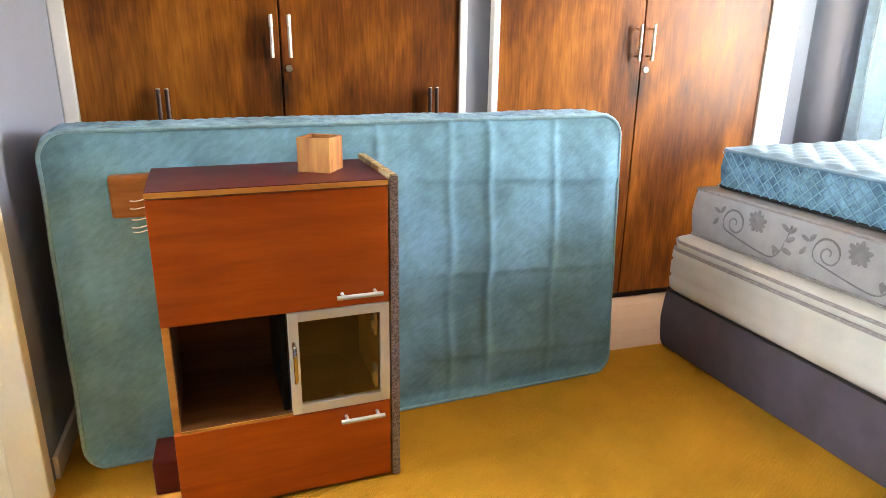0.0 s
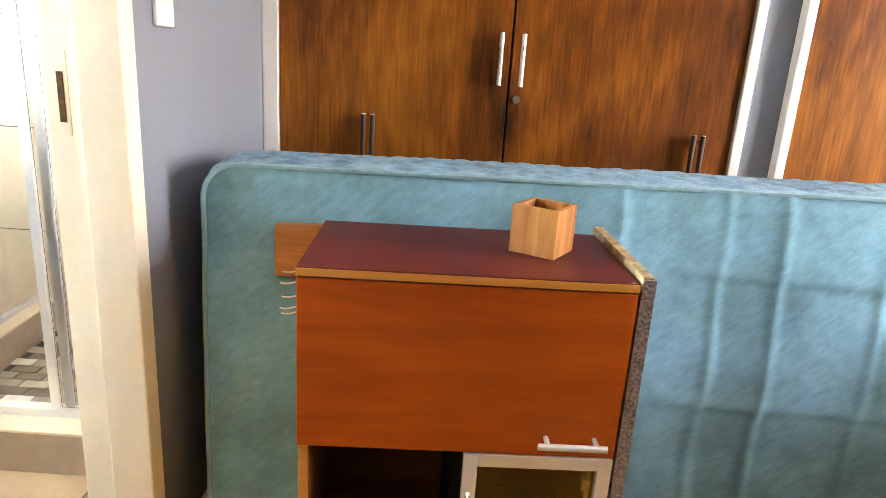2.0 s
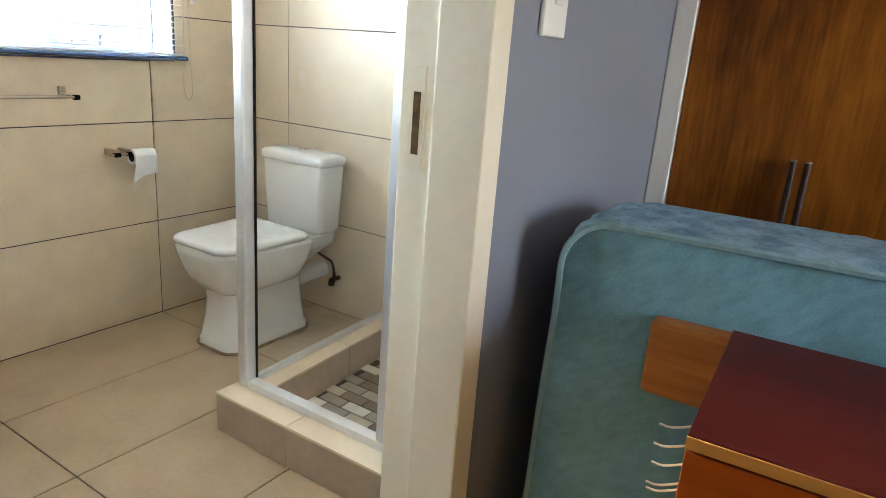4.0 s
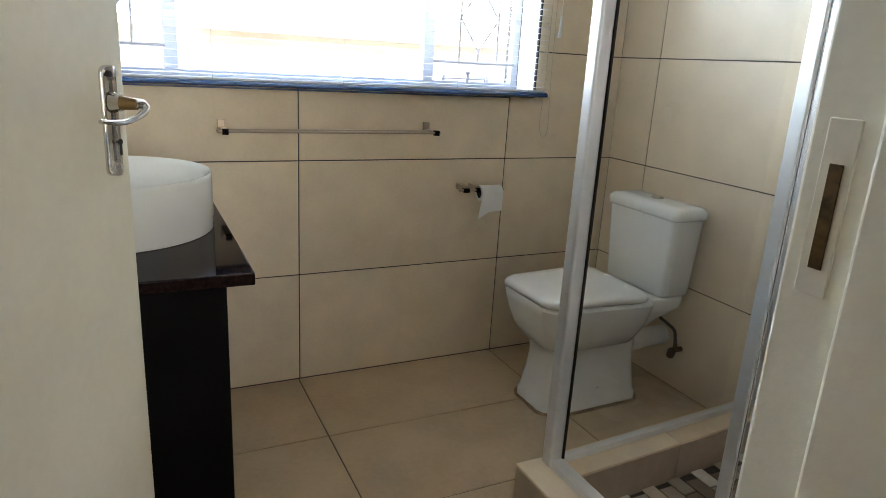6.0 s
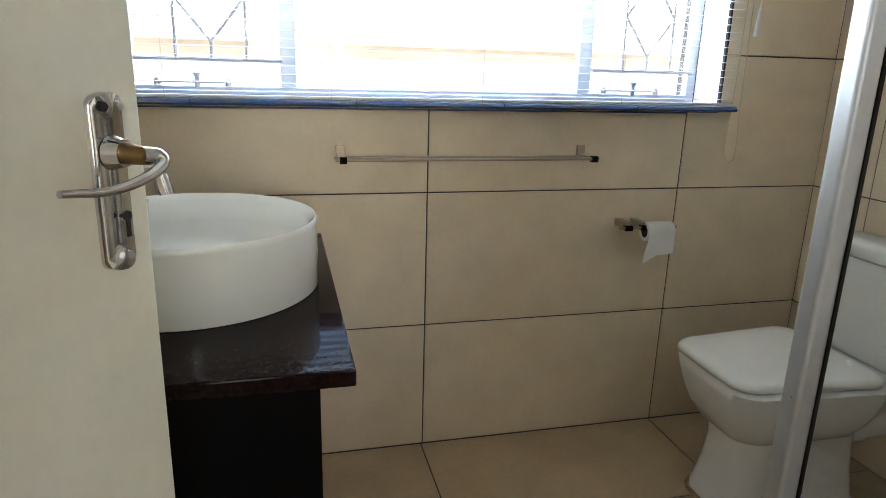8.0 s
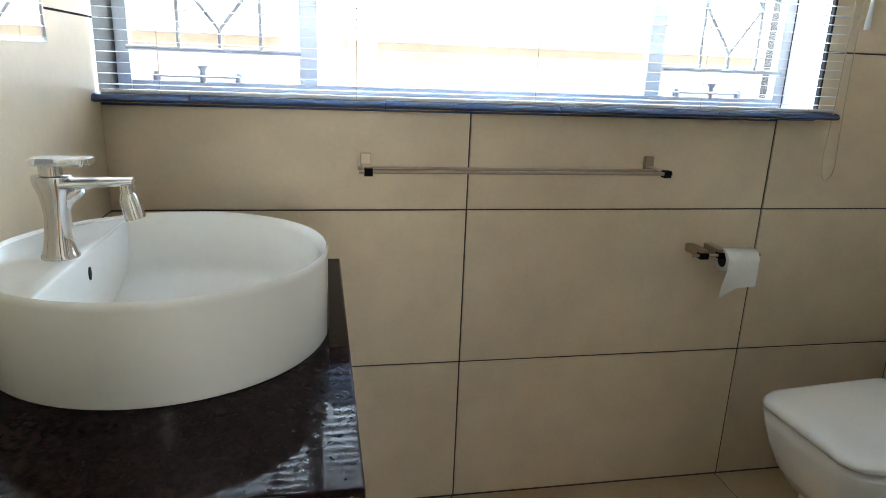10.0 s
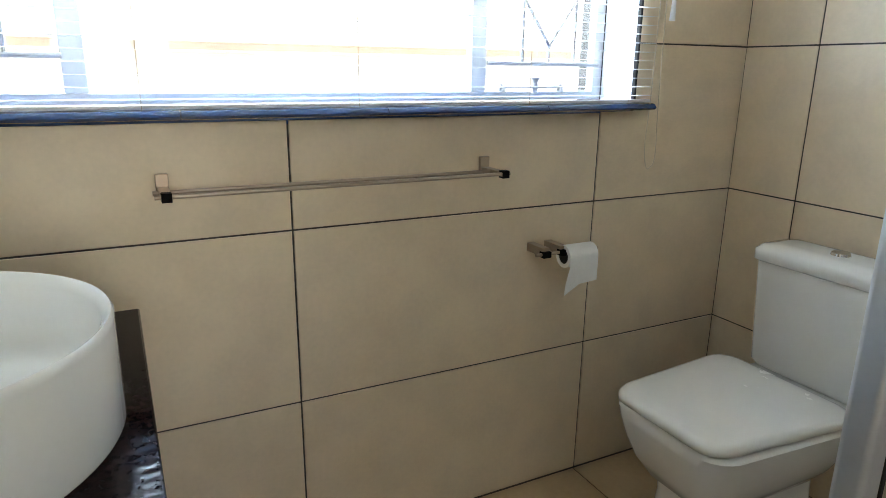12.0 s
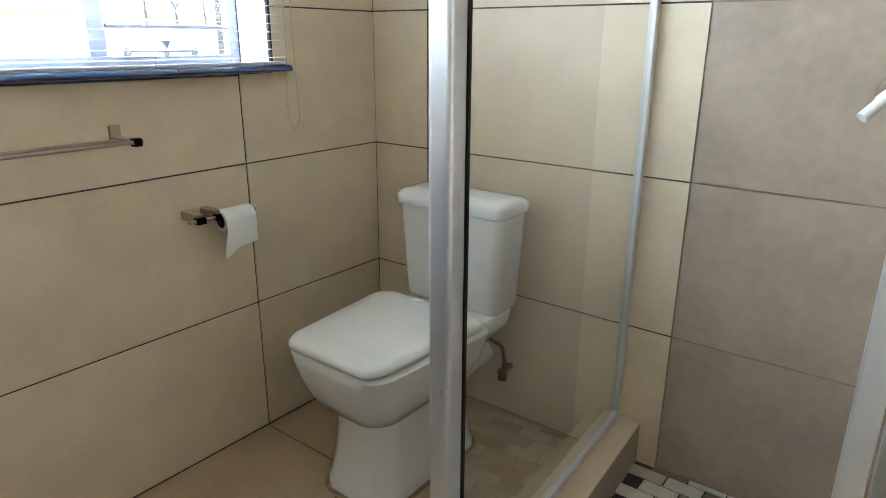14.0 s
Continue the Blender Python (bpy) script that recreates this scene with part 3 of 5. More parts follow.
    for y in (0.0, T):
        ring = [(x + 0.003 * noise.noise((x * 6, z * 6, y)), y, max(0.006, z)) for x, z in full]
        b = bmesh.new()
        tube(b, ring + [ring[0]], 0.006, 6)
        part("piping", b, M_PIPING, o, "pale blue tape edge", local=True)
    return o


upright_mattress()


# ---- cabinet ----
def cabinet():
    W, D, H = 0.535, 0.297, 0.832
    o = thing("cabinet", (-0.04, 1.385, 0), "cherry laminate kitchen cabinet with one open shelf, standing on carpet", "cabinet", rz=2.6)
    t = 0.016
    P = lambda n, bm, m, par=o, lab="": part(n, bm, m, par, lab, local=True)
    P("side_panel", B((0, 0.018, 0, t, D, H - t), bevel=0.0012), M_BEECH)
    # lining, back and shelves carry the inner shade in their colour
    P("side_lining", B((t + 0.0002, 0.024, 0.05, t + 0.002, D - 0.008, H - t - 0.002)), M_INNERSHADE)
    P("side_panel", B((W - t, 0.018, 0, W, D, H - t), bevel=0.0012), M_BEECH)
    P("top_panel", B((0, 0.0, H - t, W, D, H), bevel=0.0015), M_CHERRYTOP, o, "dark cherry laminate top")
    P("edge_strip", B((0.0, -0.0025, H - t + 0.002, W, -0.0002, H - 0.002)), M_BEECH, o, "pale wood edging")
    P("back_panel", B((t, D - 0.006, 0.02, W - t, D - 0.001, H - t - 0.001)), M_INNERSHADE)
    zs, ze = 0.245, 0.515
    P("shelf", B((t + 0.0005, 0.006, zs - t, W - t - 0.0005, D - 0.007, zs), bevel=0.001), M_INNERSHADE)
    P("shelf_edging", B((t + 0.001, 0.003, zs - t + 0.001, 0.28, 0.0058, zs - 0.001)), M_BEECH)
    P("shelf", B((t + 0.0005, 0.02, ze, W - t - 0.0005, D - 0.007, ze + t), bevel=0.001), M_INNERSHADE)
    P("divider", B((0.262, 0.022, zs + 0.0005, 0.278, D - 0.007, ze - 0.0005), bevel=0.001), M_BLACKGLOSS)
    P("bottom_panel", B((t + 0.0005, 0.02, 0.03, W - t - 0.0005, D - 0.007, 0.046)), M_BEECH)
    d = P("flap_door", B((0.0005, 0.0, ze + 0.004, W - 0.0005, 0.0175, H - t - 0.0015), bevel=0.0012), M_CHERRY)
    d2 = P("flap_door", B((0.0005, 0.0, 0.012, W - 0.0005, 0.0175, zs - 0.008), bevel=0.0012), M_CHERRY)
    for door, z in ((d, 0.553), (d2, 0.212)):
        bm = bmesh.new()
        cyl(bm, (0.398, -0.028, z), (0.512, -0.028, z), 0.0058, n=12)
        for x in (0.415, 0.497):
            cyl(bm, (x, 0.001, z), (x, -0.028, z), 0.0045, n=10)
        P("handle", bm, M_ALU, door, "pale satin aluminium bar handle")
    # small framed glass door
    gx0, gx1, gz0, gz1 = 0.281, W - 0.001, zs - 0.004, ze + 0.002
    fw = 0.024
    g = P("glass_door", B((gx0, -0.002, gz0, gx0 + fw, 0.0175, gz1), (gx1 - fw, -0.002, gz0, gx1, 0.0175, gz1), (gx0 + fw, -0.002, gz0, gx1 - fw, 0.0175, gz0 + fw), (gx0 + fw, -0.002, gz1 - fw, gx1 - fw, 0.0175, gz1), bevel=0.0012), M_ALU, o, "satin aluminium frame of the glass door")
    P("pane", B((gx0 + fw - 0.003, 0.006, gz0 + fw - 0.003, gx1 - fw + 0.003, 0.0095, gz1 - fw + 0.003)), M_SMOKE, g, "smoked glass pane")
    bm = bmesh.new()
    tube(bm, smooth_line([(gx0 + 0.011, -0.002, 0.33), (gx0 + 0.011, -0.020, 0.345), (gx0 + 0.011, -0.022, 0.385), (gx0 + 0.011, -0.020, 0.425), (gx0 + 0.011, -0.002, 0.44)]), 0.005, 8)
    P("handle", bm, M_CHROME, g, "bowed chrome handle")
    for z in (0.30, 0.45):
        P("hinge", B((gx1 - fw - 0.012, 0.02, z - 0.03, gx1 - fw - 0.002, 0.05, z + 0.03), (gx1 - fw - 0.018, 0.018, z - 0.012, gx1 - fw - 0.002, 0.03, z + 0.012), bevel=0.003), M_STEEL, o, "steel cup hinge behind the glass")
    P("latch", B((0.395, 0.019, zs + 0.0005, 0.41, 0.032, zs + 0.02), (0.39, 0.02, zs + 0.016, 0.415, 0.028, zs + 0.026), bevel=0.003), M_CHROME)
    for i, (y, z) in enumerate(((0.055, 0.803), (0.04, 0.789), (0.05, 0.762), (0.035, 0.748), (0.045, 0.735))):
        bm = bmesh.new()
        tube(bm, smooth_line([(0.002, y + 0.02, z), (-0.02, y, z), (-0.032, y - 0.004, z + 0.002)], 4), 0.0013, 6)
        P("wire_prong", bm, M_PLASTIC, o, "thin white wire prong")
    return o


cabinet()


def worktop_offcut():
    o = thing("worktop_offcut", (0.5015, 1.581, 0), "granite-look laminate worktop offcut standing against the cabinet", "worktop", rz=2.6)
    part("board", B((-0.009, -0.165, 0, 0.009, 0.160, 0.842), bevel=0.002), M_CHIP, o, "chipboard core with raw sawn edge", local=True)
    part("laminate", B((-0.010, -0.1695, 0.001, 0.0115, -0.1655, 0.838), (0.0095, -0.165, 0.001, 0.0115, 0.158, 0.838)), M_LAMGRAN, o, "speckled dark granite laminate", local=True)
    return o


worktop_offcut()


def pen_box():
    o = thing("wooden_box", (0.3565, 1.565, 0.832), "small open pine box standing on the cabinet", "box", rz=-31)
    s, h, t = 0.043, 0.085, 0.009
    for n, b in (("side", (-s, -s, 0, s, -s + t, h)), ("side", (-s, s - t, 0, s, s, h)), ("side", (-s, -s + t, 0, -s + t, s - t, h)), ("side", (s - t, -s + t, 0, s, s - t, h))):
        part(n, B(b, bevel=0.0012), M_PINE, o, local=True)
    part("bottom", B((-s + t, -s + t, 0, s - t, s - t, 0.008)), M_PINE, o, local=True)
    return o


pen_box()
solid("wooden_block", B((-0.158, 1.685, 0.705, -0.050, 1.775, 0.815), bevel=0.008), M_ORANGE, "orange-brown wooden block wedged between cabinet and mattress", "wood block")
solid("wooden_block", B((-0.115, 1.50, 0.0, -0.05, 1.62, 0.1), bevel=0.006), M_CHERRYTOP, "dark brown wooden block lying on the carpet", "wood block")
solid("wooden_offcut", B((-0.135, 1.36, 0.0, -0.05, 1.47, 0.022), bevel=0.003), M_BEECH, "pale wooden offcut lying flat on the carpet", "wood offcut")


# ---- bed stack ----
def soft_slab(bm, x0, y0, z0, x1, y1, z1, r=0.05, puff=0.02, grid=0):
    rings = []
    for t, ins in ((0, 0.012), (0.08, 0.003), (0.2, 0.0), (0.5, -0.004), (0.8, 0.0), (0.92, 0.003), (1.0, 0.012)):
        rings.append(rounded(x0 + ins, y0 + ins, x1 - ins, y1 - ins, r, z0 + (z1 - z0) * t, 8))
    return loft(bm, rings)


def ring_tape(x0, y0, x1, y1, r, z, rad):
    ring = rounded(x0, y0, x1, y1, r, z, 8)
    bm = bmesh.new()
    return tube(bm, ring + [ring[0]], rad, 6)


def quilted_top(x0, y0, x1, y1, z, step=0.11, depth=0.014, nx=110, ny=150):
    bm = bmesh.new()
    rows = []
    for j in range(ny + 1):
        row = []
        for i in range(nx + 1):
            x, y = x0 + (x1 - x0) * i / nx, y0 + (y1 - y0) * j / ny
            a, b = (x + y) / step, (x - y) / step
            q = abs(math.sin(math.pi * a) * math.sin(math.pi * b)) ** 0.45
            e = min(1, min(x - x0, x1 - x, y - y0, y1 - y) / 0.03)
            row.append(bm.verts.new((x, y, z + depth * q * e + 0.004 * e)))
        rows.append(row)
    for p, q in zip(rows, rows[1:]):
        for i in range(nx):
            bm.faces.new((p[i], p[i + 1], q[i + 1], q[i]))
    return bm


def bed_stack():
    rz = 2.5
    g = "stacked beds by the window"
    base = thing("bed_base", (1.709, 1.915, 0), "charcoal upholstered bed base standing on the carpet", "bed base", rz=rz, group=g)
    bm = soft_slab(bmesh.new(), 0, -1.88, 0.006, 1.37, 0, 0.245, 0.012)
    part("body", bm, M_BASE, base, local=True)
    part("top_tape", ring_tape(0.002, -1.878, 1.368, -0.002, 0.02, 0.243, 0.004), M_DARK, base, local=True)
    for x in (0.08, 1.29):
        for y in (-1.8, -0.08):
            part("foot", C((x, y, 0), (x, y, 0.014), 0.025), M_DARK, base, local=True)

    m1 = thing("mattress", (1.708, 1.925, 0.247), "off-white pillow-top double mattress lying on the bed base", "mattress", rz=rz, group=g)
    bm = bmesh.new()
    rings = []
    zz = [(0, 0.01), (0.01, 0.0), (0.045, -0.003), (0.058, 0.003), (0.07, -0.003), (0.11, -0.003), (0.122, 0.003), (0.134, -0.003), (0.165, 0.0), (0.172, 0.012)]
    for z, ins in zz:
        rings.append(rounded(ins, -1.88 + ins, 1.37 - ins, -ins, 0.06, z, 8))
    part("body", loft(bm, rings), M_OFFWHITE, m1, "off-white quilted side with piped lines", local=True, angle=80)
    part("lower_tape", ring_tape(0.004, -1.876, 1.366, -0.004, 0.06, 0.165, 0.007), M_GREYTRIM, m1, local=True)
    bm = loft(bmesh.new(), [rounded(a, -1.88 + a, 1.37 - a, -a, 0.06, z, 8) for z, a in ((0.166, 0.016), (0.172, 0.008), (0.190, 0.004), (0.205, 0.008), (0.212, 0.022), (0.216, 0.06))])
    part("pillow_top", bm, M_OFFWHITE, m1, local=True, angle=80)
    part("upper_tape", ring_tape(0.006, -1.874, 1.364, -0.006, 0.06, 0.198, 0.006), M_GREYTRIM, m1, local=True)

    m2 = thing("box_mattress", (1.773, 1.895, 0.4645), "grey damask bed base with scroll flower pattern on the stack", "mattress", rz=rz, group=g)
    part("body", soft_slab(bmesh.new(), 0, -1.88, 0.002, 0.92, 0, 0.182, 0.02), M_FLORAL, m2, local=True)
    for z in (0.006, 0.178):
        part("tape", ring_tape(0.003, -1.877, 0.917, -0.003, 0.02, z, 0.004), M_GREYTRIM, m2, local=True)
    def leaf(bm, cy, cz, a, length):
        m = Matrix.Translation((-0.0035, cy + 0.5 * length * math.cos(a), cz + 0.5 * length * math.sin(a))) @ Matrix.Rotation(a, 4, "X") @ Matrix.Diagonal((0.0011, length * 0.5, length * 0.22, 1))
        bmesh.ops.create_uvsphere(bm, u_segments=8, v_segments=6, radius=1, matrix=m)

    for k in range(5):
        y = -0.10 - k * 0.37
        # curled scroll that runs on as a stem under the flower to a leafy sprig
        bm = bmesh.new()
        sp = []
        for s in range(30):
            a = -0.6 + s * 0.36
            r = 0.005 + 0.0017 * s
            sp.append((-0.0014, y - 0.12 - r * math.cos(a), 0.098 + r * math.sin(a)))
        tube(bm, sp, 0.0036, 5)
        e = sp[-1]
        tube(bm, smooth_line([e, (-0.002, e[1] - 0.03, 0.06), (-0.002, y - 0.26, 0.028), (-0.002, y - 0.31, 0.045), (-0.002, y - 0.335, 0.095), (-0.002, y - 0.35, 0.15)], 5), 0.0024, 5)
        part("scroll_motif", bm, M_MOTIF, m2, "darker woven scroll", local=True)
        bm = bmesh.new()
        for i in range(11):
            leaf(bm, y - 0.215, 0.128, 2 * math.pi * i / 11, 0.042 if i % 2 else 0.036)
        part("flower_motif", bm, M_MOTIF, m2, "darker woven flower", local=True)
        for cy, cz, a, n in ((-0.335, 0.095, 2.6, 0.04), (-0.325, 0.07, -2.9, 0.042), (-0.32, 0.055, 0.3, 0.036), (-0.345, 0.13, 0.5, 0.036), (-0.345, 0.125, 2.4, 0.034), (-0.30, 0.04, 1.4, 0.034), (-0.05, 0.12, 0.4, 0.032), (-0.05, 0.12, 2.2, 0.034), (-0.045, 0.10, -0.9, 0.036)):
            bm = bmesh.new()
            leaf(bm, y + cy, cz, a, n)
            part("leaf_motif", bm, M_MOTIF, m2, "darker woven leaf", local=True)

    m3 = thing("mattress", (1.843, 1.87, 0.648), "blue quilted single mattress on top of the stack", "mattress", rz=rz, group=g)
    bm = soft_slab(bmesh.new(), 0, -1.88, 0.003, 0.92, 0, 0.145, 0.04)
    part("border", bm, M_BORDER, m3, "blue diamond quilted border", local=True)
    bm = bmesh.new()
    for k in range(46):
        y = -0.02 - k * 0.04
        for s in (1, -1):
            y2 = y - 0.12 if s > 0 else y
            y1 = y if s > 0 else y - 0.12
            if y2 > -1.86 and y1 > -1.86:
                tube(bm, [(-0.003, y1, 0.012), (-0.0045, (y1 + y2) / 2, 0.072), (-0.003, y2, 0.135)], 0.0019, 4)
    tagged(part("quilting", bm, M_PIPING, m3, "paler diamond stitching", local=True), kind="stuff")
    part("tape", ring_tape(0.002, -1.878, 0.918, -0.002, 0.04, 0.008, 0.005), M_DARK, m3, "dark tape edge", local=True)
    part("tape", ring_tape(0.002, -1.878, 0.918, -0.002, 0.04, 0.142, 0.006), M_PALEQ, m3, "pale tape edge", local=True)
    part("quilted_top", quilted_top(0.01, -1.87, 0.91, -0.01, 0.142), M_PALEQ, m3, "pale blue puffed quilting", local=True, angle=80)


bed_stack()


# ---- bedroom window and curtain ----
def bedroom_window():
    w = tagged(new("window_1"), "bedroom window behind a sheer curtain", "window", kind="structure")
    x0, x1 = XE + 0.06, XE + 0.1
    part("window_frame", B((x0, 0.8, 0.8, x1, 0.84, 2.1), (x0, 2.21, 0.8, x1, 2.25, 2.1), (x0, 0.84, 0.8, x1, 2.21, 0.84), (x0, 0.84, 2.06, x1, 2.21, 2.1), (x0, 1.5, 0.84, x1, 1.54, 2.06), bevel=0.003), M_WINFRAME, w)
    part("window_sill", B((XE - 0.03, 0.78, 0.765, XE + 0.06, 2.27, 0.798), bevel=0.005), M_WHITE, w)


bedroom_window()


def curtain():
    o = thing("curtain", (2.99, 2.0, 0.02), "sheer pale blue curtain hanging beside the bedroom window", "curtain")
    bm = bmesh.new()
    rows = []
    for j in range(30):
        z = 0.03 + 2.2 * j / 29
        row = []
        for i in range(90):
            y = 1.86 + 0.5 * i / 89
            a = 1 + 0.3 * noise.noise((y * 3, z * 0.6, 0))
            x = 2.99 + 0.03 * a * math.sin(y * 52 + 0.8 * noise.noise((0, z, 3))) + 0.01 * noise.noise((y * 9, z * 2, 7))
            row.append(bm.verts.new((x, y, z)))
        rows.append(row)
    for p, q in zip(rows, rows[1:]):
        for i in range(89):
            bm.faces.new((p[i], p[i + 1], q[i + 1], q[i]))
    part("drape", bm, M_SHEER, o, angle=80)
    part("rod", C((2.99, 0.6, 2.25), (2.99, 2.38, 2.25), 0.012), M_WHITE, o)


curtain()
sw = thing("light_switch", (XB, 1.735, 1.175), "white plastic light switch plate on the wall", "switch")
part("plate", B((XB + 0.0005, 1.695, 1.176, XB + 0.009, 1.772, 1.296), bevel=0.003), M_PLASTIC, sw)
part("rocker", B((XB + 0.009, 1.722, 1.22, XB + 0.012, 1.745, 1.25), bevel=0.001), M_PLASTIC, sw)


# ---- bathroom door ----
def bathroom_door():
    hx, hy = XD - 0.004, DOOR0 + 0.012
    tx, ty = -1.075, 1.035
    rz = math.degrees(math.atan2(ty - hy, tx - hx))
    o = thing("door_1", (hx, hy, 0), "cream painted flush door standing ajar into the bathroom", "door", rz=rz)
    o["kind"] = "structure"
    Wd = 0.72
    # local: x from the hinge, face towards the room at -y
    part("leaf", B((0, 0.0, 0.012, Wd, 0.038, 2.035), bevel=0.003), M_CREAM, o, local=True)
    hxl = Wd - 0.044
    zc = 1.054
    F = lambda y: 0.038 - y
    hw, hh = 0.0178, 0.0695
    outline = []
    for k in range(13):
        a = math.pi * k / 12
        outline.append((hw * math.cos(a), hh - 0.009 + 0.009 * math.sin(a)))
    for k in range(13):
        a = math.pi + math.pi * k / 12
        outline.append((hw * math.cos(a), -hh + 0.009 + 0.009 * math.sin(a)))
    rings = [[Vector((hxl + x * q, F(y + 0.005 * (1 - (x / hw) ** 2) * (y > 0.04)), zc + z * (1 - (1 - q) * 0.26))) for x, z in outline] for q, y in ((1, 0.0385), (1, 0.0405), (0.96, 0.0425), (0.7, 0.0432), (0.35, 0.0434), (0.05, 0.0434))]
    h = part("handle_plate", loft(bmesh.new(), rings), M_CHROME, o, "worn chrome door handle plate with keyhole", local=True, angle=60)
    zl = zc + 0.024
    bm = C((hxl, F(0.044), zl), (hxl, F(0.056), zl), 0.0135, 0.0105, 24)
    part("handle_rose", bm, M_CHROME, h, local=True)
    bm = C((hxl, F(0.056), zl), (hxl, F(0.076), zl - 0.001), 0.0085, 0.0068, 20)
    part("handle_neck", bm, M_BRASS, h, "worn brass neck", local=True)
    bm = bmesh.new()
    pts = smooth_line([(hxl - 0.004, F(0.074), zl), (hxl + 0.005, F(0.080), zl - 0.001), (hxl + 0.004, F(0.084), zl - 0.007), (hxl - 0.014, F(0.084), zl - 0.014), (hxl - 0.047, F(0.080), zl - 0.019), (hxl - 0.088, F(0.074), zl - 0.015)], 6)
    tube(bm, pts, [0.0064 - 0.0036 * k / (len(pts) - 1) for k in range(len(pts))], 12)
    part("lever", bm, M_CHROME, h, "curved chrome lever", local=True, angle=60)
    part("keyhole", C((hxl + 0.004, F(0.0475), zc - 0.026), (hxl + 0.004, F(0.0492), zc - 0.026), 0.0042, n=14), M_DARK, h, local=True)
    part("keyhole", B((hxl + 0.002, F(0.0492), zc - 0.043, hxl + 0.006, F(0.0475), zc - 0.026)), M_DARK, h, local=True)
    for x, z in ((hxl - 0.008, zc + 0.059), (hxl + 0.009, zc + 0.059), (hxl + 0.004, zc - 0.058)):
        part("screw", C((hxl + (x - hxl), F(0.044), z), (x, F(0.0484), z), 0.0036, n=12), M_DARK if x < hxl else M_STEEL, h, local=True)
    for z in (0.25, 1.8):
        part("hinge", C((-0.004, 0.0, z - 0.05), (-0.004, 0.0, z + 0.05), 0.006), M_STEEL, o, local=True)
    return o


bathroom_door()


# ---- vanity, basin, tap ----
def vanity():
    o = thing("vanity", (-1.76, 1.0, 0), "black gloss vanity stand with polished granite top", "vanity")
    part("body", B((-2.12, YS + 0.004, 0.02, -1.41, 1.220, 0.7215), bevel=0.003), M_BLACKGLOSS, o)
    part("top", B((-2.137, YS + 0.002, 0.722, -1.364, 1.267, 0.747), bevel=0.003), M_GRANITE, o, "polished black granite slab")
    part("plinth", B((-2.10, YS + 0.01, 0.0, -1.42, 1.19, 0.02)), M_BLACKGLOSS, o)


vanity()
BX, BY, BR, BZ = -1.771, 1.009, 0.230, 0.7472


def basin():
    o = thing("basin", (BX, BY, BZ), "round white ceramic countertop basin on the vanity", "basin")
    bm = bmesh.new()
    prof = [(0.222, 0.0), (0.228, 0.001), (0.2295, 0.004), (BR - 0.0005, 0.12), (BR, 0.127), (BR - 0.003, 0.131), (BR - 0.007, 0.1285), (0.216, 0.118), (0.208, 0.075), (0.195, 0.045), (0.15, 0.026), (0.07, 0.017), (0.02, 0.015)]
    rings = []
    for r, z in prof:
        rings.append([Vector((BX + r * math.cos(2 * math.pi * k / 72), BY + r * math.sin(2 * math.pi * k / 72), BZ + z)) for k in range(72)])
    loft(bm, rings)
    part("bowl", bm, M_CERAMIC, o, angle=50)
    # tap ledge on the wall side
    bm = bmesh.new()
    led = []
    a1 = math.acos(0.098 / (BR - 0.007))
    for k in range(25):
        a = -math.pi / 2 - a1 + 2 * a1 * k / 24
        led.append((BX + (BR - 0.007) * math.cos(a), BY + (BR - 0.007) * math.sin(a)))
    low = [Vector((x, y, BZ + 0.02)) for x, y in led]
    up = [Vector((x, y, BZ + 0.122)) for x, y in led]
    up2 = [Vector((BX + (x - BX) * 0.97, BY - 0.16 + (y - BY + 0.16) * 0.94, BZ + 0.127)) for x, y in led]
    loft(bm, [low, up, up2])
    part("tap_ledge", bm, M_CERAMIC, o, angle=60)
    bm = C((BX + 0.01, BY - 0.0978, BZ + 0.096), (BX + 0.01, BY - 0.0968, BZ + 0.096), 0.0055, n=16)
    bm.transform(Matrix.Translation((0, 0, BZ + 0.096)) @ Matrix.Diagonal((1, 1, 1.8, 1)) @ Matrix.Translation((0, 0, -BZ - 0.096)))
    part("overflow", bm, M_DARK, o, "dark overflow slot")
    part("drain", C((BX, BY, BZ + 0.0152), (BX, BY, BZ + 0.021), 0.022, 0.019, 24), M_CHROME, o, "chrome drain plug")
    return o


basin()


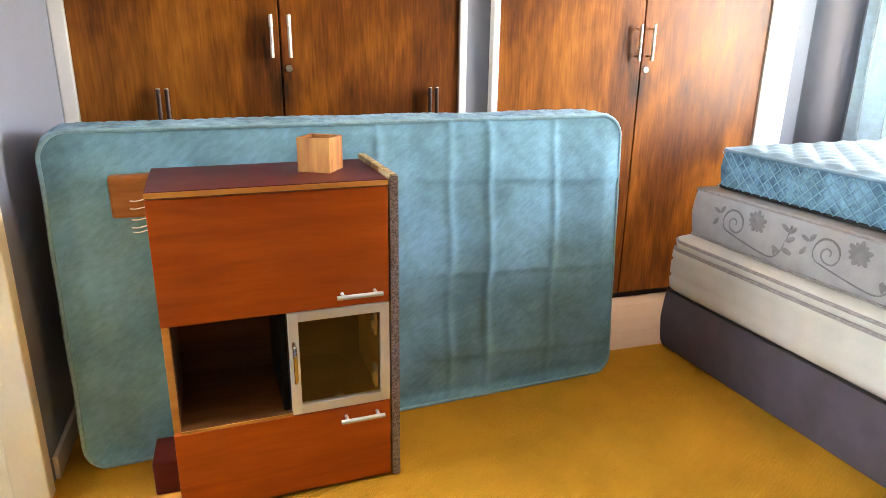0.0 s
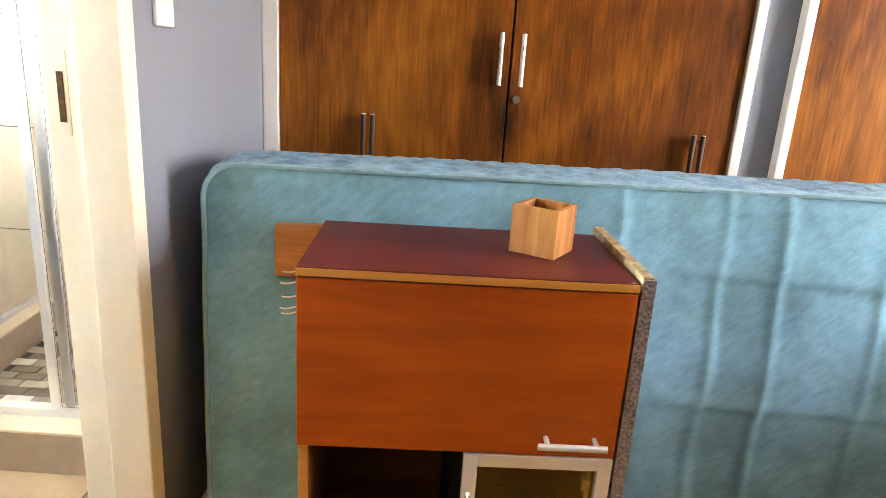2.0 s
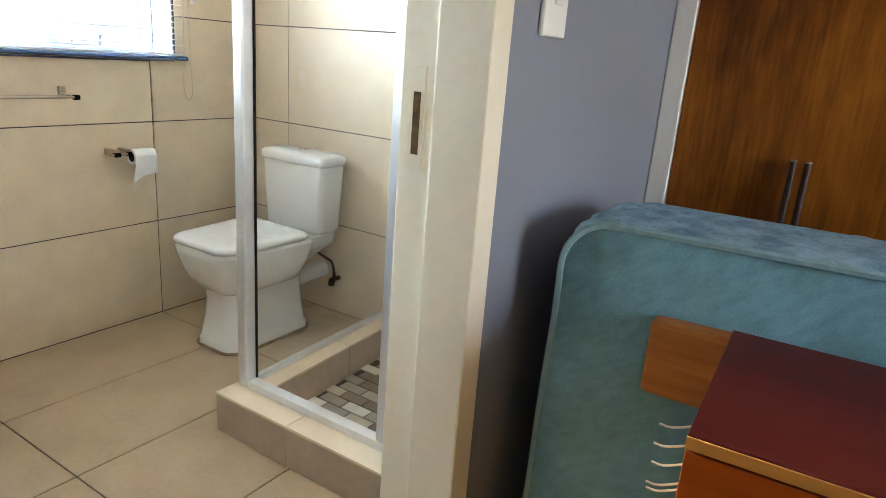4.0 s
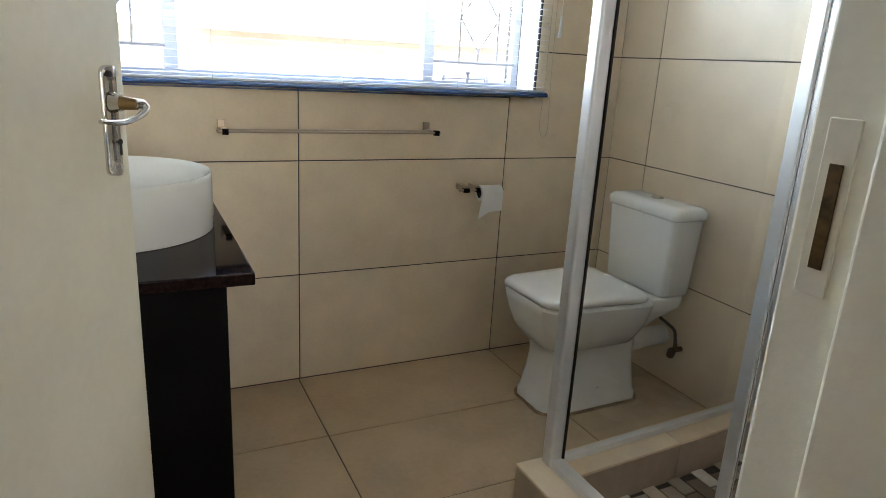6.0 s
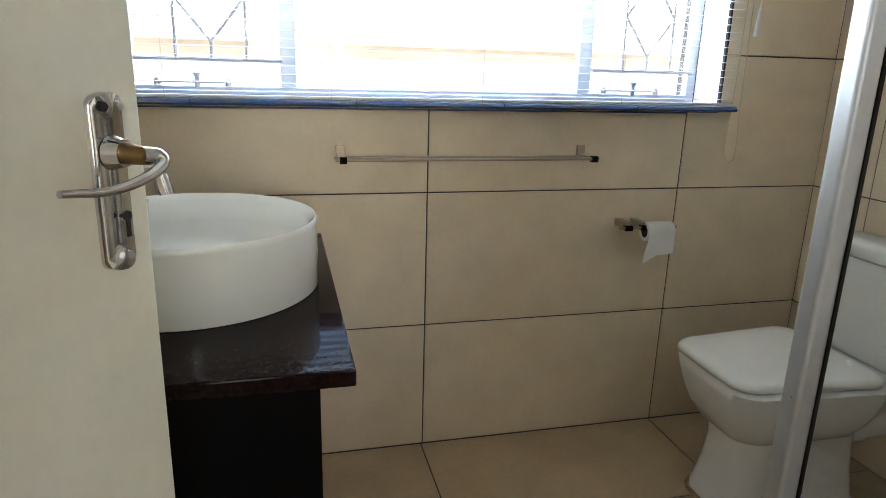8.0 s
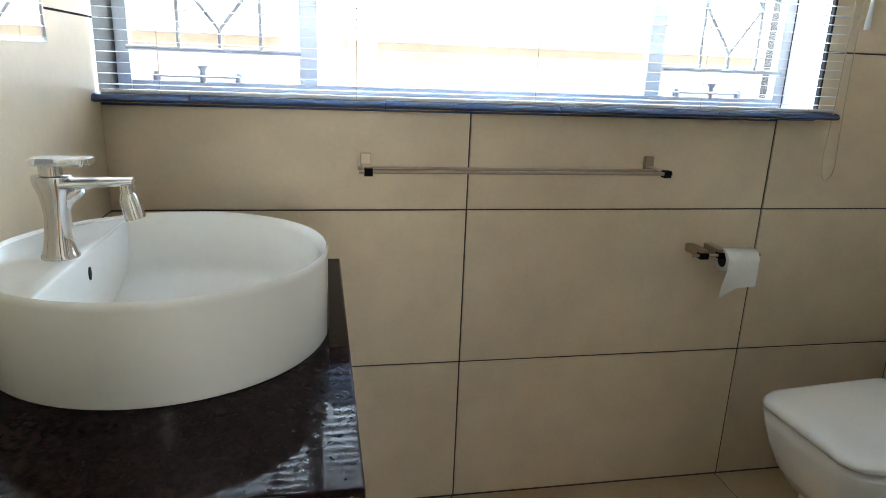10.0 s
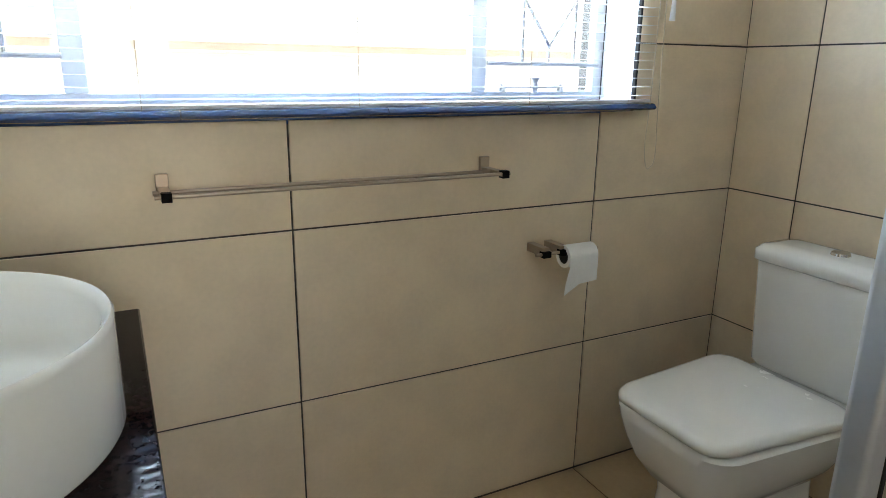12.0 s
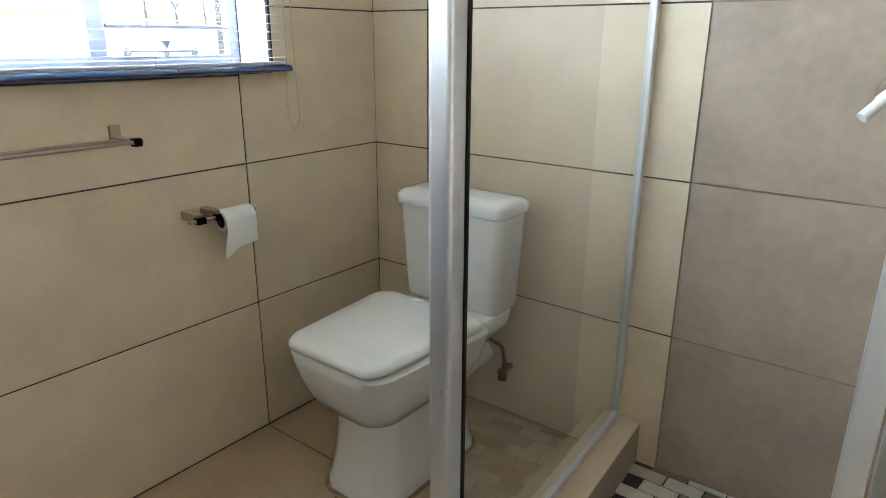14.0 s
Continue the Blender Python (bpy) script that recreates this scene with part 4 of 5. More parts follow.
def tap():
    x, y, z = BX + 0.03, BY - 0.124, BZ + 0.1272
    o = thing("tap", (x, y, z), "chrome basin mixer tap with swivel spout", "tap")
    bm = bmesh.new()
    rings = []
    for h, rx, ry, dy in ((0, 0.0235, 0.0235, 0), (0.003, 0.0235, 0.0235, 0), (0.006, 0.022, 0.021, 0), (0.03, 0.018, 0.017, 0.001), (0.06, 0.016, 0.016, 0.002), (0.085, 0.017, 0.02, 0.002), (0.10, 0.019, 0.024, 0), (0.108, 0.0195, 0.0245, 0), (0.110, 0.018, 0.023, 0)):
        rings.append([Vector((x + rx * math.cos(2 * math.pi * k / 28), y + dy + ry * math.sin(2 * math.pi * k / 28), z + h)) for k in range(28)])
    part("body", loft(bm, rings), M_CHROME, o, angle=60)
    rings = []
    for t in range(9):
        f = t / 8
        yy, zz, w, h = y + 0.012 + 0.088 * f, z + 0.099 + 0.004 * f, 0.017 - 0.004 * f, 0.0085 - 0.003 * f
        rings.append([Vector((x + w * math.cos(2 * math.pi * k / 20), yy, zz + h * math.sin(2 * math.pi * k / 20))) for k in range(20)])
    bm = loft(bmesh.new(), rings)
    tube(bm, smooth_line([(x, y + 0.004, z + 0.045), (x, y + 0.013, z + 0.075), (x, y + 0.035, z + 0.092)], 5), [0.011, 0.011, 0.011, 0.010, 0.010, 0.010, 0.009, 0.009, 0.009, 0.008, 0.006], 12)
    part("spout", bm, M_CHROME, o, angle=60)
    bm = C((x, y + 0.09, z + 0.099), (x, y + 0.091, z + 0.085), 0.008)
    cyl(bm, (x, y + 0.091, z + 0.086), (x, y + 0.092, z + 0.078), 0.0095, 0.012)
    cyl(bm, (x, y + 0.092, z + 0.078), (x, y + 0.098, z + 0.052), 0.0125, 0.0135)
    part("aerator", bm, M_CHROME, o)
    bm = C((x, y, z + 0.11), (x, y, z + 0.124), 0.014)
    loft(bm, [rounded(x - 0.017, y - 0.022, x + 0.017, y + 0.05, 0.012, z + 0.124, 5), rounded(x - 0.019, y - 0.024, x + 0.019, y + 0.052, 0.013, z + 0.127, 5), rounded(x - 0.015, y - 0.02, x + 0.015, y + 0.052, 0.01, z + 0.133, 5)])
    part("lever", bm, M_CHROME, o)


tap()
mir = thing("mirror", (-1.75, YS, 1.2), "frameless wall mirror above the basin", "mirror")
part("silvering", B((-2.08, YS + 0.0005, 1.152, -1.4, YS + 0.004, 1.95), bevel=0.0008), M_MIRROR, mir)


# ---- toilet ----
def toilet():
    cx, cc, yb = -1.885, -1.886, 2.825
    o = thing("toilet", (cx, 2.5, 0), "white close-coupled ceramic toilet with closed lid", "toilet")

    def trap(y0, y1, wf, wb, r, z, bow=0.012):
        """A ring: tapering towards the front edge, which bows out."""
        ring = []
        for p in rounded(cx - wb / 2, y0, cx + wb / 2, y1, r, z, 8):
            f = (p.y - y0) / (y1 - y0)
            k = wf / wb + (1 - wf / wb) * min(1, f * 1.3)
            u = (p.x - cx) / (wb / 2)
            ring.append(Vector((cx + (p.x - cx) * k, p.y - bow * (1 - u * u) * max(0, 1 - 2 * f), z)))
        return ring

    bm = loft(bmesh.new(), [trap(2.318, 2.64, 0.19, 0.19, 0.05, 0.228, 0.02), trap(2.298, 2.645, 0.222, 0.23, 0.055, 0.24, 0.02), trap(2.268, 2.65, 0.268, 0.295, 0.06, 0.285, 0.02), trap(2.248, 2.655, 0.296, 0.34, 0.06, 0.33), trap(2.236, 2.66, 0.312, 0.362, 0.06, 0.375), trap(2.233, 2.66, 0.316, 0.37, 0.055, 0.4), trap(2.243, 2.65, 0.296, 0.35, 0.05, 0.409)])
    part("bowl", bm, M_CERAMIC, o, angle=55)
    bm = loft(bmesh.new(), [trap(2.298, 2.70, 0.238, 0.225, 0.055, 0.0, 0.02), trap(2.298, 2.70, 0.236, 0.225, 0.055, 0.03, 0.02), trap(2.305, 2.692, 0.224, 0.21, 0.05, 0.042, 0.02), trap(2.318, 2.685, 0.205, 0.19, 0.05, 0.12, 0.02), trap(2.324, 2.68, 0.198, 0.182, 0.05, 0.19, 0.02), trap(2.318, 2.68, 0.202, 0.185, 0.05, 0.235, 0.02), trap(2.31, 2.68, 0.21, 0.195, 0.05, 0.255, 0.02)])
    part("pedestal", bm, M_CERAMIC, o, angle=55)
    ring = [(p.x + 0.002 * noise.noise((p.x * 30, p.y * 30, 0)), p.y, 0.003) for p in trap(2.294, 2.704, 0.246, 0.233, 0.057, 0.0, 0.02)]
    part("sealant", tube(bmesh.new(), ring + [ring[0]], 0.006, 6), M_SEALANT, o, "brown sealant bead around the base")
    rings = [rounded(cx - w / 2, 2.5, cx + w / 2, y1, 0.03, z, 6) for z, w, y1 in ((0.21, 0.15, 2.665), (0.26, 0.17, 2.69), (0.31, 0.215, 2.74), (0.345, 0.265, 2.79), (0.36, 0.285, 2.81), (0.398, 0.292, 2.815), (0.404, 0.284, 2.81))]
    part("rear_shelf", loft(bmesh.new(), rings), M_CERAMIC, o, angle=55)
    bm = loft(bmesh.new(), [trap(2.226 + a, 2.628 - a, 0.302 - 2 * a, 0.366 - 2 * a, 0.05, z) for z, a in ((0.412, 0.006), (0.417, 0.0), (0.428, 0.0), (0.436, 0.005), (0.44, 0.016), (0.4415, 0.05))])
    part("lid", bm, M_SEAT, o, "white closed plastic lid", angle=60)
    w0, w1 = 0.158, 0.172
    rings = [rounded(cc - w0 + 0.012, 2.70, cc + w0 - 0.012, yb - 0.012, 0.02, 0.405), rounded(cc - w0, 2.692, cc + w0, yb - 0.006, 0.025, 0.418), rounded(cc - w1, 2.684, cc + w1, yb, 0.025, 0.682)]
    ci = part("cistern", loft(bmesh.new(), rings), M_CERAMIC, o)
    rings = [rounded(cc - w1 - a, 2.682 - a, cc + w1 + a, yb + a, 0.026, z) for z, a in ((0.684, 0.003), (0.688, 0.007), (0.712, 0.007), (0.724, -0.004), (0.729, -0.03))]
    part("cistern_lid", loft(bmesh.new(), rings), M_CERAMIC, ci, angle=60)
    bm = C((cc, 2.755, 0.728), (cc, 2.755, 0.735), 0.022, 0.02, 24)
    part("flush_button", bm, M_CHROME, ci, "chrome flush button")
    bm = C((cx - 0.005, 2.66, 0.185), (cx - 0.005, YN - 0.001, 0.185), 0.036, n=28)
    cyl(bm, (cx - 0.005, 2.71, 0.185), (cx - 0.005, 2.76, 0.185), 0.042, n=28)
    part("waste_pipe", bm, M_PLASTIC, o)
    for s in (-1, 1):
        part("fixing_cap", C((cx + s * 0.094, 2.50, 0.075), (cx + s * 0.1035, 2.50, 0.075), 0.004), M_DARK, o)


toilet()


def supply_valve():
    o = thing("supply_valve", (-1.79, YN, 0.16), "dark grey toilet supply hose with tarnished angle valve", "valve")
    bm = bmesh.new()
    tube(bm, smooth_line([(-1.84, 2.79, 0.41), (-1.84, 2.80, 0.30), (-1.825, 2.83, 0.265), (-1.80, 2.85, 0.24), (-1.79, 2.855, 0.18)]), 0.006, 8)
    part("hose", bm, M_HOSE, o)
    bm = C((-1.79, YN - 0.001, 0.165), (-1.79, 2.83, 0.165), 0.01)
    cyl(bm, (-1.79, 2.845, 0.165), (-1.775, 2.82, 0.155), 0.014)
    cyl(bm, (-1.79, 2.855, 0.165), (-1.79, 2.855, 0.19), 0.008)
    part("valve", bm, M_OLDBRASS, o, "tarnished dark valve")


supply_valve()


# ---- rail, paper, sill, blind, window ----
def towel_rail():
    o = thing("towel_rail", (XW, 1.68, 0.9), "double brushed steel towel rail on the tiled wall", "towel rail")
    z = 0.912
    for y in (1.332, 2.036):
        bm = B((XW + 0.0005, y - 0.012, z - 0.014, XW + 0.012, y + 0.012, z + 0.03), bevel=0.002)
        part("bracket", bm, M_RAIL, o)
        part("arm", B((XW + 0.012, y - 0.010, z - 0.004, XW + 0.105, y + 0.010, z + 0.006), bevel=0.002), M_RAIL, o)
        part("end_block", B((XW + 0.088, y - 0.009, z - 0.008, XW + 0.1065, y + 0.009, z + 0.009), bevel=0.001), M_BLACKGLOSS, o)
    for x in (XW + 0.05, XW + 0.098):
        part("rod", C((x, 1.312, z + 0.001), (x, 2.05, z + 0.001), 0.0042, n=10), M_RAIL, o)


towel_rail()


def paper_holder():
    o = thing("paper_holder", (XW, 2.2, 0.70), "steel toilet paper holder on the tiled wall", "paper holder")
    z = 0.70
    for y in (2.183, 2.236):
        part("bracket", B((XW + 0.0005, y - 0.011, z - 0.006, XW + 0.07, y + 0.011, z + 0.016), bevel=0.002), M_RAIL, o)
        part("end_block", B((XW + 0.058, y - 0.0115, z - 0.008, XW + 0.078, y + 0.0115, z + 0.008), bevel=0.001), M_BLACKGLOSS, o)
    part("bar", C((XW + 0.068, 2.155, z), (XW + 0.068, 2.345, z), 0.0045, n=10), M_RAIL, o)
    r = thing("toilet_paper_roll", (XW + 0.068, 2.28, z), "half-used white toilet paper roll with torn hanging end", "paper roll")
    bm = bmesh.new()
    c = Vector((XW + 0.068, 0, z - 0.012))
    rings = []
    for y, rr in ((2.238, 0.019), (2.238, 0.029), (2.326, 0.029), (2.326, 0.019), (2.238, 0.019)):
        rings.append([c + Vector((rr * math.cos(2 * math.pi * k / 36), y, rr * math.sin(2 * math.pi * k / 36))) for k in range(36)])
    part("roll", loft(bm, rings, cap=False), M_PAPER, r)
    bm = bmesh.new()
    a, b = [], []
    for k in range(9):
        zz = z - 0.012 - 0.068 * k / 8
        for lst, xo in ((a, 0.0295), (b, 0.0303)):
            lst.append([Vector((c.x + xo + 0.003 * math.sin(k * 0.7), 2.239 - 0.012 * k / 8, zz - 0.026 * (k / 8) ** 2)), Vector((c.x + xo, 2.27, zz)), Vector((c.x + xo, 2.325, zz + 0.004 * k / 8))])
    for lst in (a, b):
        loft(bm, lst, cap=False, closed=False)
    part("hanging_end", bm, M_PAPER, r)
    part("core", C((c.x, 2.2395, c.z), (c.x, 2.3255, c.z), 0.0192, n=24), M_DARK, r)


paper_holder()


def bathroom_window():
    w = tagged(new("window_2"), "bathroom steel window with burglar bars", "window", kind="structure")
    x0, x1 = XW - 0.165, XW - 0.135
    yl, ym0, ym1, yr = YS + 0.004, 1.185, 2.075, WR - 0.004
    zb, zt = SILL + 0.006, WTOP - 0.004
    part("outer_frame", B((x0, yl, zb, x1, yl + 0.03, zt), (x0, yr - 0.03, zb, x1, yr, zt), (x0, yl + 0.03, zb, x1, yr - 0.03, zb + 0.022), (x0, yl + 0.03, zt - 0.03, x1, yr - 0.03, zt), bevel=0.002), M_WINFRAME, w)
    for y in (ym0, ym1 - 0.0):
        part("mullion", B((x0, y, zb + 0.022, x1, y + 0.042, zt - 0.03), bevel=0.002), M_WINFRAME, w)
    for a, b in ((yl + 0.03, ym0), (ym0 + 0.042, ym1), (ym1 + 0.042, yr - 0.03)):
        p = part("pane", B((x0 + 0.012, a, zb + 0.022, x0 + 0.016, b, zt - 0.03)), M_GLASS, w)
        p.visible_shadow = False
    for a, b in ((yl + 0.03, ym0), (ym1 + 0.042, yr - 0.03)):
        xg = x1 + 0.012
        zs = 1.155
        L = b - a
        bm = bmesh.new()
        cyl(bm, (xg, a - 0.004, zs), (xg, b + 0.004, zs), 0.0055, n=8)
        cyl(bm, (xg, a - 0.004, 1.62), (xg, b + 0.004, 1.62), 0.0055, n=8)
        q = [a + L * f for f in (0.29, 0.53, 0.77)]
        for y in (q[0], q[2]):
            cyl(bm, (xg, y, zs), (xg, y, 1.62), 0.0045, n=8)
        cyl(bm, (xg, q[1], zs), (xg, q[1], zs + 0.045), 0.0045, n=8)
        for s in (0, 2):
            cyl(bm, (xg, q[1], zs + 0.045), (xg, q[s], zs + 0.16), 0.0045, n=8)
            cyl(bm, (xg, q[s], zs + 0.16), (xg, q[1], zs + 0.275), 0.0045, n=8)
        part("burglar_bar", bm, M_BARS, w, "painted steel burglar bars with diamond pattern")
        c = a + L * 0.42
        bm = B((xg - 0.004, c - 0.11, zb + 0.03, xg + 0.004, c + 0.085, zb + 0.037), bevel=0.002)
        cyl(bm, (xg, c, zb + 0.018), (xg, c, zb + 0.044), 0.007, n=12)
        cyl(bm, (xg, c, zb + 0.044), (xg, c, zb + 0.058), 0.005, 0.013, n=12)
        cyl(bm, (xg, c - 0.1, zb + 0.022), (xg, c - 0.1, zb + 0.042), 0.01, 0.006, n=12)
        cyl(bm, (xg, c + 0.08, zb + 0.022), (xg, c + 0.08, zb + 0.042), 0.01, 0.006, n=12)
        part("casement_stay", bm, M_BARS, w, "ornate casement stay")
    # dark glazed sill with rounded nose, in lengths, sky reflection painted blue
    ys = [YS + 0.001, 0.965, 1.372, 1.775, 2.178, WR + 0.022]
    s = part("window_sill", B((XW - 0.13, YS + 0.001, SILL - 0.03, XW - 0.012, WR - 0.001, SILL - 0.004)), M_SILL, w, "dark glossy tiled window sill with the sky's reflection painted blue")
    for a, b in zip(ys, ys[1:]):
        ring0 = []
        for px, pz in ((XW - 0.012, SILL - 0.014), (XW + 0.042, SILL - 0.014), (XW + 0.054, SILL - 0.012), (XW + 0.06, SILL - 0.007), (XW + 0.054, SILL + 0.001), (XW + 0.042, SILL + 0.004), (XW - 0.012, SILL + 0.004)):
            ring0.append((px, pz))
        bm = loft(bmesh.new(), [[Vector((px, a + 0.001, pz)) for px, pz in ring0], [Vector((px, b - 0.001, pz)) for px, pz in ring0]])
        part("nosing", bm, M_SILL, s)
    part("reveal", B((XW - 0.13, WR - 0.0055, SILL, XW - 0.009, WR - 0.0005, WTOP)), M_WHITE, w, "white painted window reveal")
    part("edge_trim", B((XW - 0.008, WR - 0.006, SILL + 0.006, XW + 0.003, WR + 0.001, WTOP), bevel=0.001), M_DARK, w, "narrow dark strip along the window reveal edge")
    return w


bathroom_window()


def blind():
    o = thing("venetian_blind", (XW - 0.01, 1.6, SILL), "white aluminium venetian blind with open slats", "blind")
    ya, yb = YS + 0.012, WR + 0.03
    xc = XW + 0.018
    n = 44
    me = None
    for k in range(n):
        z = SILL + 0.022 + k * 0.0215
        if me is None:
            bm = bmesh.new()
            rings = []
            for y in (ya, yb):
                r0 = []
                for i in range(6):
                    u = -1 + 2 * i / 5
                    r0.append(Vector((0.0125 * u, y, 0.0011 * (1 - u * u))))
                for i in range(5, -1, -1):
                    u = -1 + 2 * i / 5
                    r0.append(Vector((0.0125 * u, y, 0.0011 * (1 - u * u) - 0.0005)))
                rings.append(r0)
            loft(bm, rings)
            me = to_mesh("slat", bm, M_SLAT)
        ob = new("slat", me)
        ob.parent = o
        ob.matrix_basis = o.matrix_basis.inverted() @ Matrix.Translation((xc, 0, z)) @ Matrix.Rotation(radians(0.6 + 1.2 * math.sin(k * 2.3)), 4, "Y")
    part("bottom_rail", B((xc - 0.013, ya, SILL + 0.005, xc + 0.013, yb, SILL + 0.012), bevel=0.003), M_SLAT, o)
    part("head_rail", B((xc - 0.014, ya, SILL + 0.96, xc + 0.014, yb, SILL + 0.99), bevel=0.002), M_SLAT, o)
    for y in (0.905, 1.31, 1.72, 2.14, 2.44):
        part("ladder_cord", C((xc + 0.0135, y, SILL + 0.004), (xc + 0.0135, y, SILL + 0.97), 0.0008, n=5), M_CORD, o)
    bm = bmesh.new()
    tube(bm, smooth_line([(xc + 0.035, 2.50, 1.6), (xc + 0.033, 2.497, 1.1), (xc + 0.036, 2.488, 0.96), (xc + 0.034, 2.50, 0.90), (xc + 0.034, 2.514, 0.895), (xc + 0.036, 2.527, 0.93), (xc + 0.033, 2.523, 1.1), (xc + 0.034, 2.515, 1.6)], 6), 0.0012, 5)
    part("pull_cord", bm, M_CORD, o, "thin looped pull cord")
    bm = C((xc + 0.036, 2.54, 1.262), (xc + 0.036, 2.542, 1.34), 0.0075, 0.004, 12)
    cyl(bm, (xc + 0.036, 2.542, 1.34), (xc + 0.036, 2.545, 1.95), 0.0015, n=6)
    part("cord_tassel", bm, M_PLASTIC, o, "white plastic cord pull")


blind()


# ---- shower ----
KX0, KX1, KY0, KY1, KH = -1.425, -1.315, 1.945, 2.065, 0.13


def skew(bm):
    """The side panel stands a little out of square."""
    for v in bm.verts:
        if v.co.y > KY1 - 0.02:
            v.co.x -= 0.05 * (v.co.y - KY1 + 0.02) / (YN - KY1 + 0.02)
    return bm


def shower():
    k = tagged(new("shower_kerb"), "tiled shower kerb with pale tile top", "kerb", kind="structure")
    part("core", B((KX0 + 0.0085, KY0 + 0.008, 0, XD, KY1 - 0.008, KH - 0.008), ), M_GROUT, k)
    part("core", skew(B((KX0 + 0.0085, KY1 - 0.008, 0, KX1 - 0.0085, YN, KH - 0.0085))), M_GROUT, k)
    xs = [KX0, -1.13, XD + 0.008]
    for a, b in zip(xs, xs[1:]):
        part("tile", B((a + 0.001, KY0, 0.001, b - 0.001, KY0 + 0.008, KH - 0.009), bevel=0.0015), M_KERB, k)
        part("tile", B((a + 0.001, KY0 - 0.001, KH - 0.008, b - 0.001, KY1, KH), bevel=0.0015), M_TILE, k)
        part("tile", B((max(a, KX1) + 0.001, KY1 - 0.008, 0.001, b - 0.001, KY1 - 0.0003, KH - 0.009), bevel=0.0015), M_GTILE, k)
    ys = [KY1, 2.45, YN]
    for a, b in zip(ys, ys[1:]):
        part("tile", skew(B((KX0 - 0.001, a + 0.001, KH - 0.008, KX1, b - 0.001, KH), bevel=0.0015)), M_TILE, k)
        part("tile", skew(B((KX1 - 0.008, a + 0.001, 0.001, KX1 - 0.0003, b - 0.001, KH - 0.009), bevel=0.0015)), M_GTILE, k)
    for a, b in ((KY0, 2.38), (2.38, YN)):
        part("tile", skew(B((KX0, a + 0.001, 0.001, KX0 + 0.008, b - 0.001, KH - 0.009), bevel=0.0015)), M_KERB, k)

    s = thing("shower_enclosure", (-1.39, 2.03, KH), "shower enclosure of clear glass in silver profiles", "shower")
    gx, gy = -1.387, 2.035
    part("corner_post", B((gx - 0.022, gy - 0.022, KH, gx + 0.018, gy + 0.018, 1.95), bevel=0.008, seg=4), M_WPROF, s, "silver white aluminium corner post")
    part("seal", B((gx + 0.006, gy + 0.0185, KH + 0.02, gx + 0.018, gy + 0.024, 1.93)), M_DARK, s, "black rubber seal")
    part("bottom_track", skew(B((gx - 0.012, gy + 0.018, KH, gx + 0.012, YN - 0.001, KH + 0.02), bevel=0.003)), M_ALU, s)
    part("front_track", B((gx + 0.018, gy - 0.018, KH, XD - 0.008, gy + 0.018, KH + 0.025), bevel=0.003), M_ALU, s)
    part("top_track", skew(B((gx - 0.012, gy + 0.018, 1.92, gx + 0.012, YN - 0.001, 1.95))), M_ALU, s)
    part("top_track", B((gx + 0.018, gy - 0.018, 1.92, XD - 0.008, gy + 0.018, 1.95), bevel=0.003), M_ALU, s)
    part("wall_profile", skew(B((gx - 0.012, YN - 0.025, KH + 0.02, gx + 0.012, YN - 0.001, 1.92), bevel=0.003)), M_ALU, s)
    p = part("side_pane", skew(B((gx - 0.003, gy + 0.02, KH + 0.015, gx + 0.003, YN - 0.02, 1.93))), M_GLASS, s, "clear glass side pane")
    p.visible_shadow = False
    d = part("door_stile", B((-0.875, gy - 0.016, KH + 0.026, -0.848, gy - 0.001, 1.92), bevel=0.003), M_WPROF, s, "silver stile of the sliding shower door")
    part("door_stile", B((-0.845, gy + 0.001, KH + 0.026, -0.818, gy + 0.016, 1.92), bevel=0.003), M_WPROF, s, "silver stile of the sliding shower door")
    for a, yy in ((-0.848, gy - 0.0085), (-0.818, gy + 0.0085)):
        p = part("door_pane", B((a + 0.0005, yy - 0.0025, KH + 0.03, XD - 0.03, yy + 0.0025, 1.92)), M_GLASS, s, "clear glass sliding pane")
        p.visible_shadow = False
    part("jamb_profile", B((XD - 0.03, gy - 0.018, KH + 0.026, XD - 0.009, gy + 0.018, 1.92), bevel=0.003), M_ALU, s)
    for z in (0.62,):
        part("rivet", C((gx + 0.004, gy - 0.0215, z), (gx + 0.004, gy - 0.0222, z), 0.0016, n=10), M_GREYTRIM, s)


shower()


def shower_mixer():
    o = thing("shower_mixer", (-0.952, YN, 1.025), "white and chrome shower mixer lever on grey tiles", "mixer")
    bm = C((-0.944, YN - 0.0005, 1.035), (-0.944, YN - 0.03, 1.035), 0.035, 0.03, 28)
    cyl(bm, (-0.944, YN - 0.03, 1.035), (-0.944, YN - 0.06, 1.035), 0.022, 0.02, 20)
    part("body", bm, M_CHROME, o)
    bm = bmesh.new()
    tube(bm, smooth_line([(-0.944, YN - 0.055, 1.035), (-0.959, YN - 0.075, 1.02), (-0.984, YN - 0.1, 0.99)], 5), [0.014] * 6 + [0.011] * 5, 12)
    part("lever", bm, M_PLASTIC, o, "white lever")


shower_mixer()

# ---- outside ----
# unseen slab, its eaves added to keep direct sun out of the bedroom window
structure("roof", B((XW - 0.9, Y0 - 0.8, CEIL + 0.16, XE + 1.6, YN + 0.9, CEIL + 0.3)), M_ROOF, "added unseen roof slab with deep eaves that block the sun", "roof")
structure("ground", B((-60, -60, -0.6, 60, 60, -0.25)), M_GROUND, "paving and dry grass around the house", "ground")


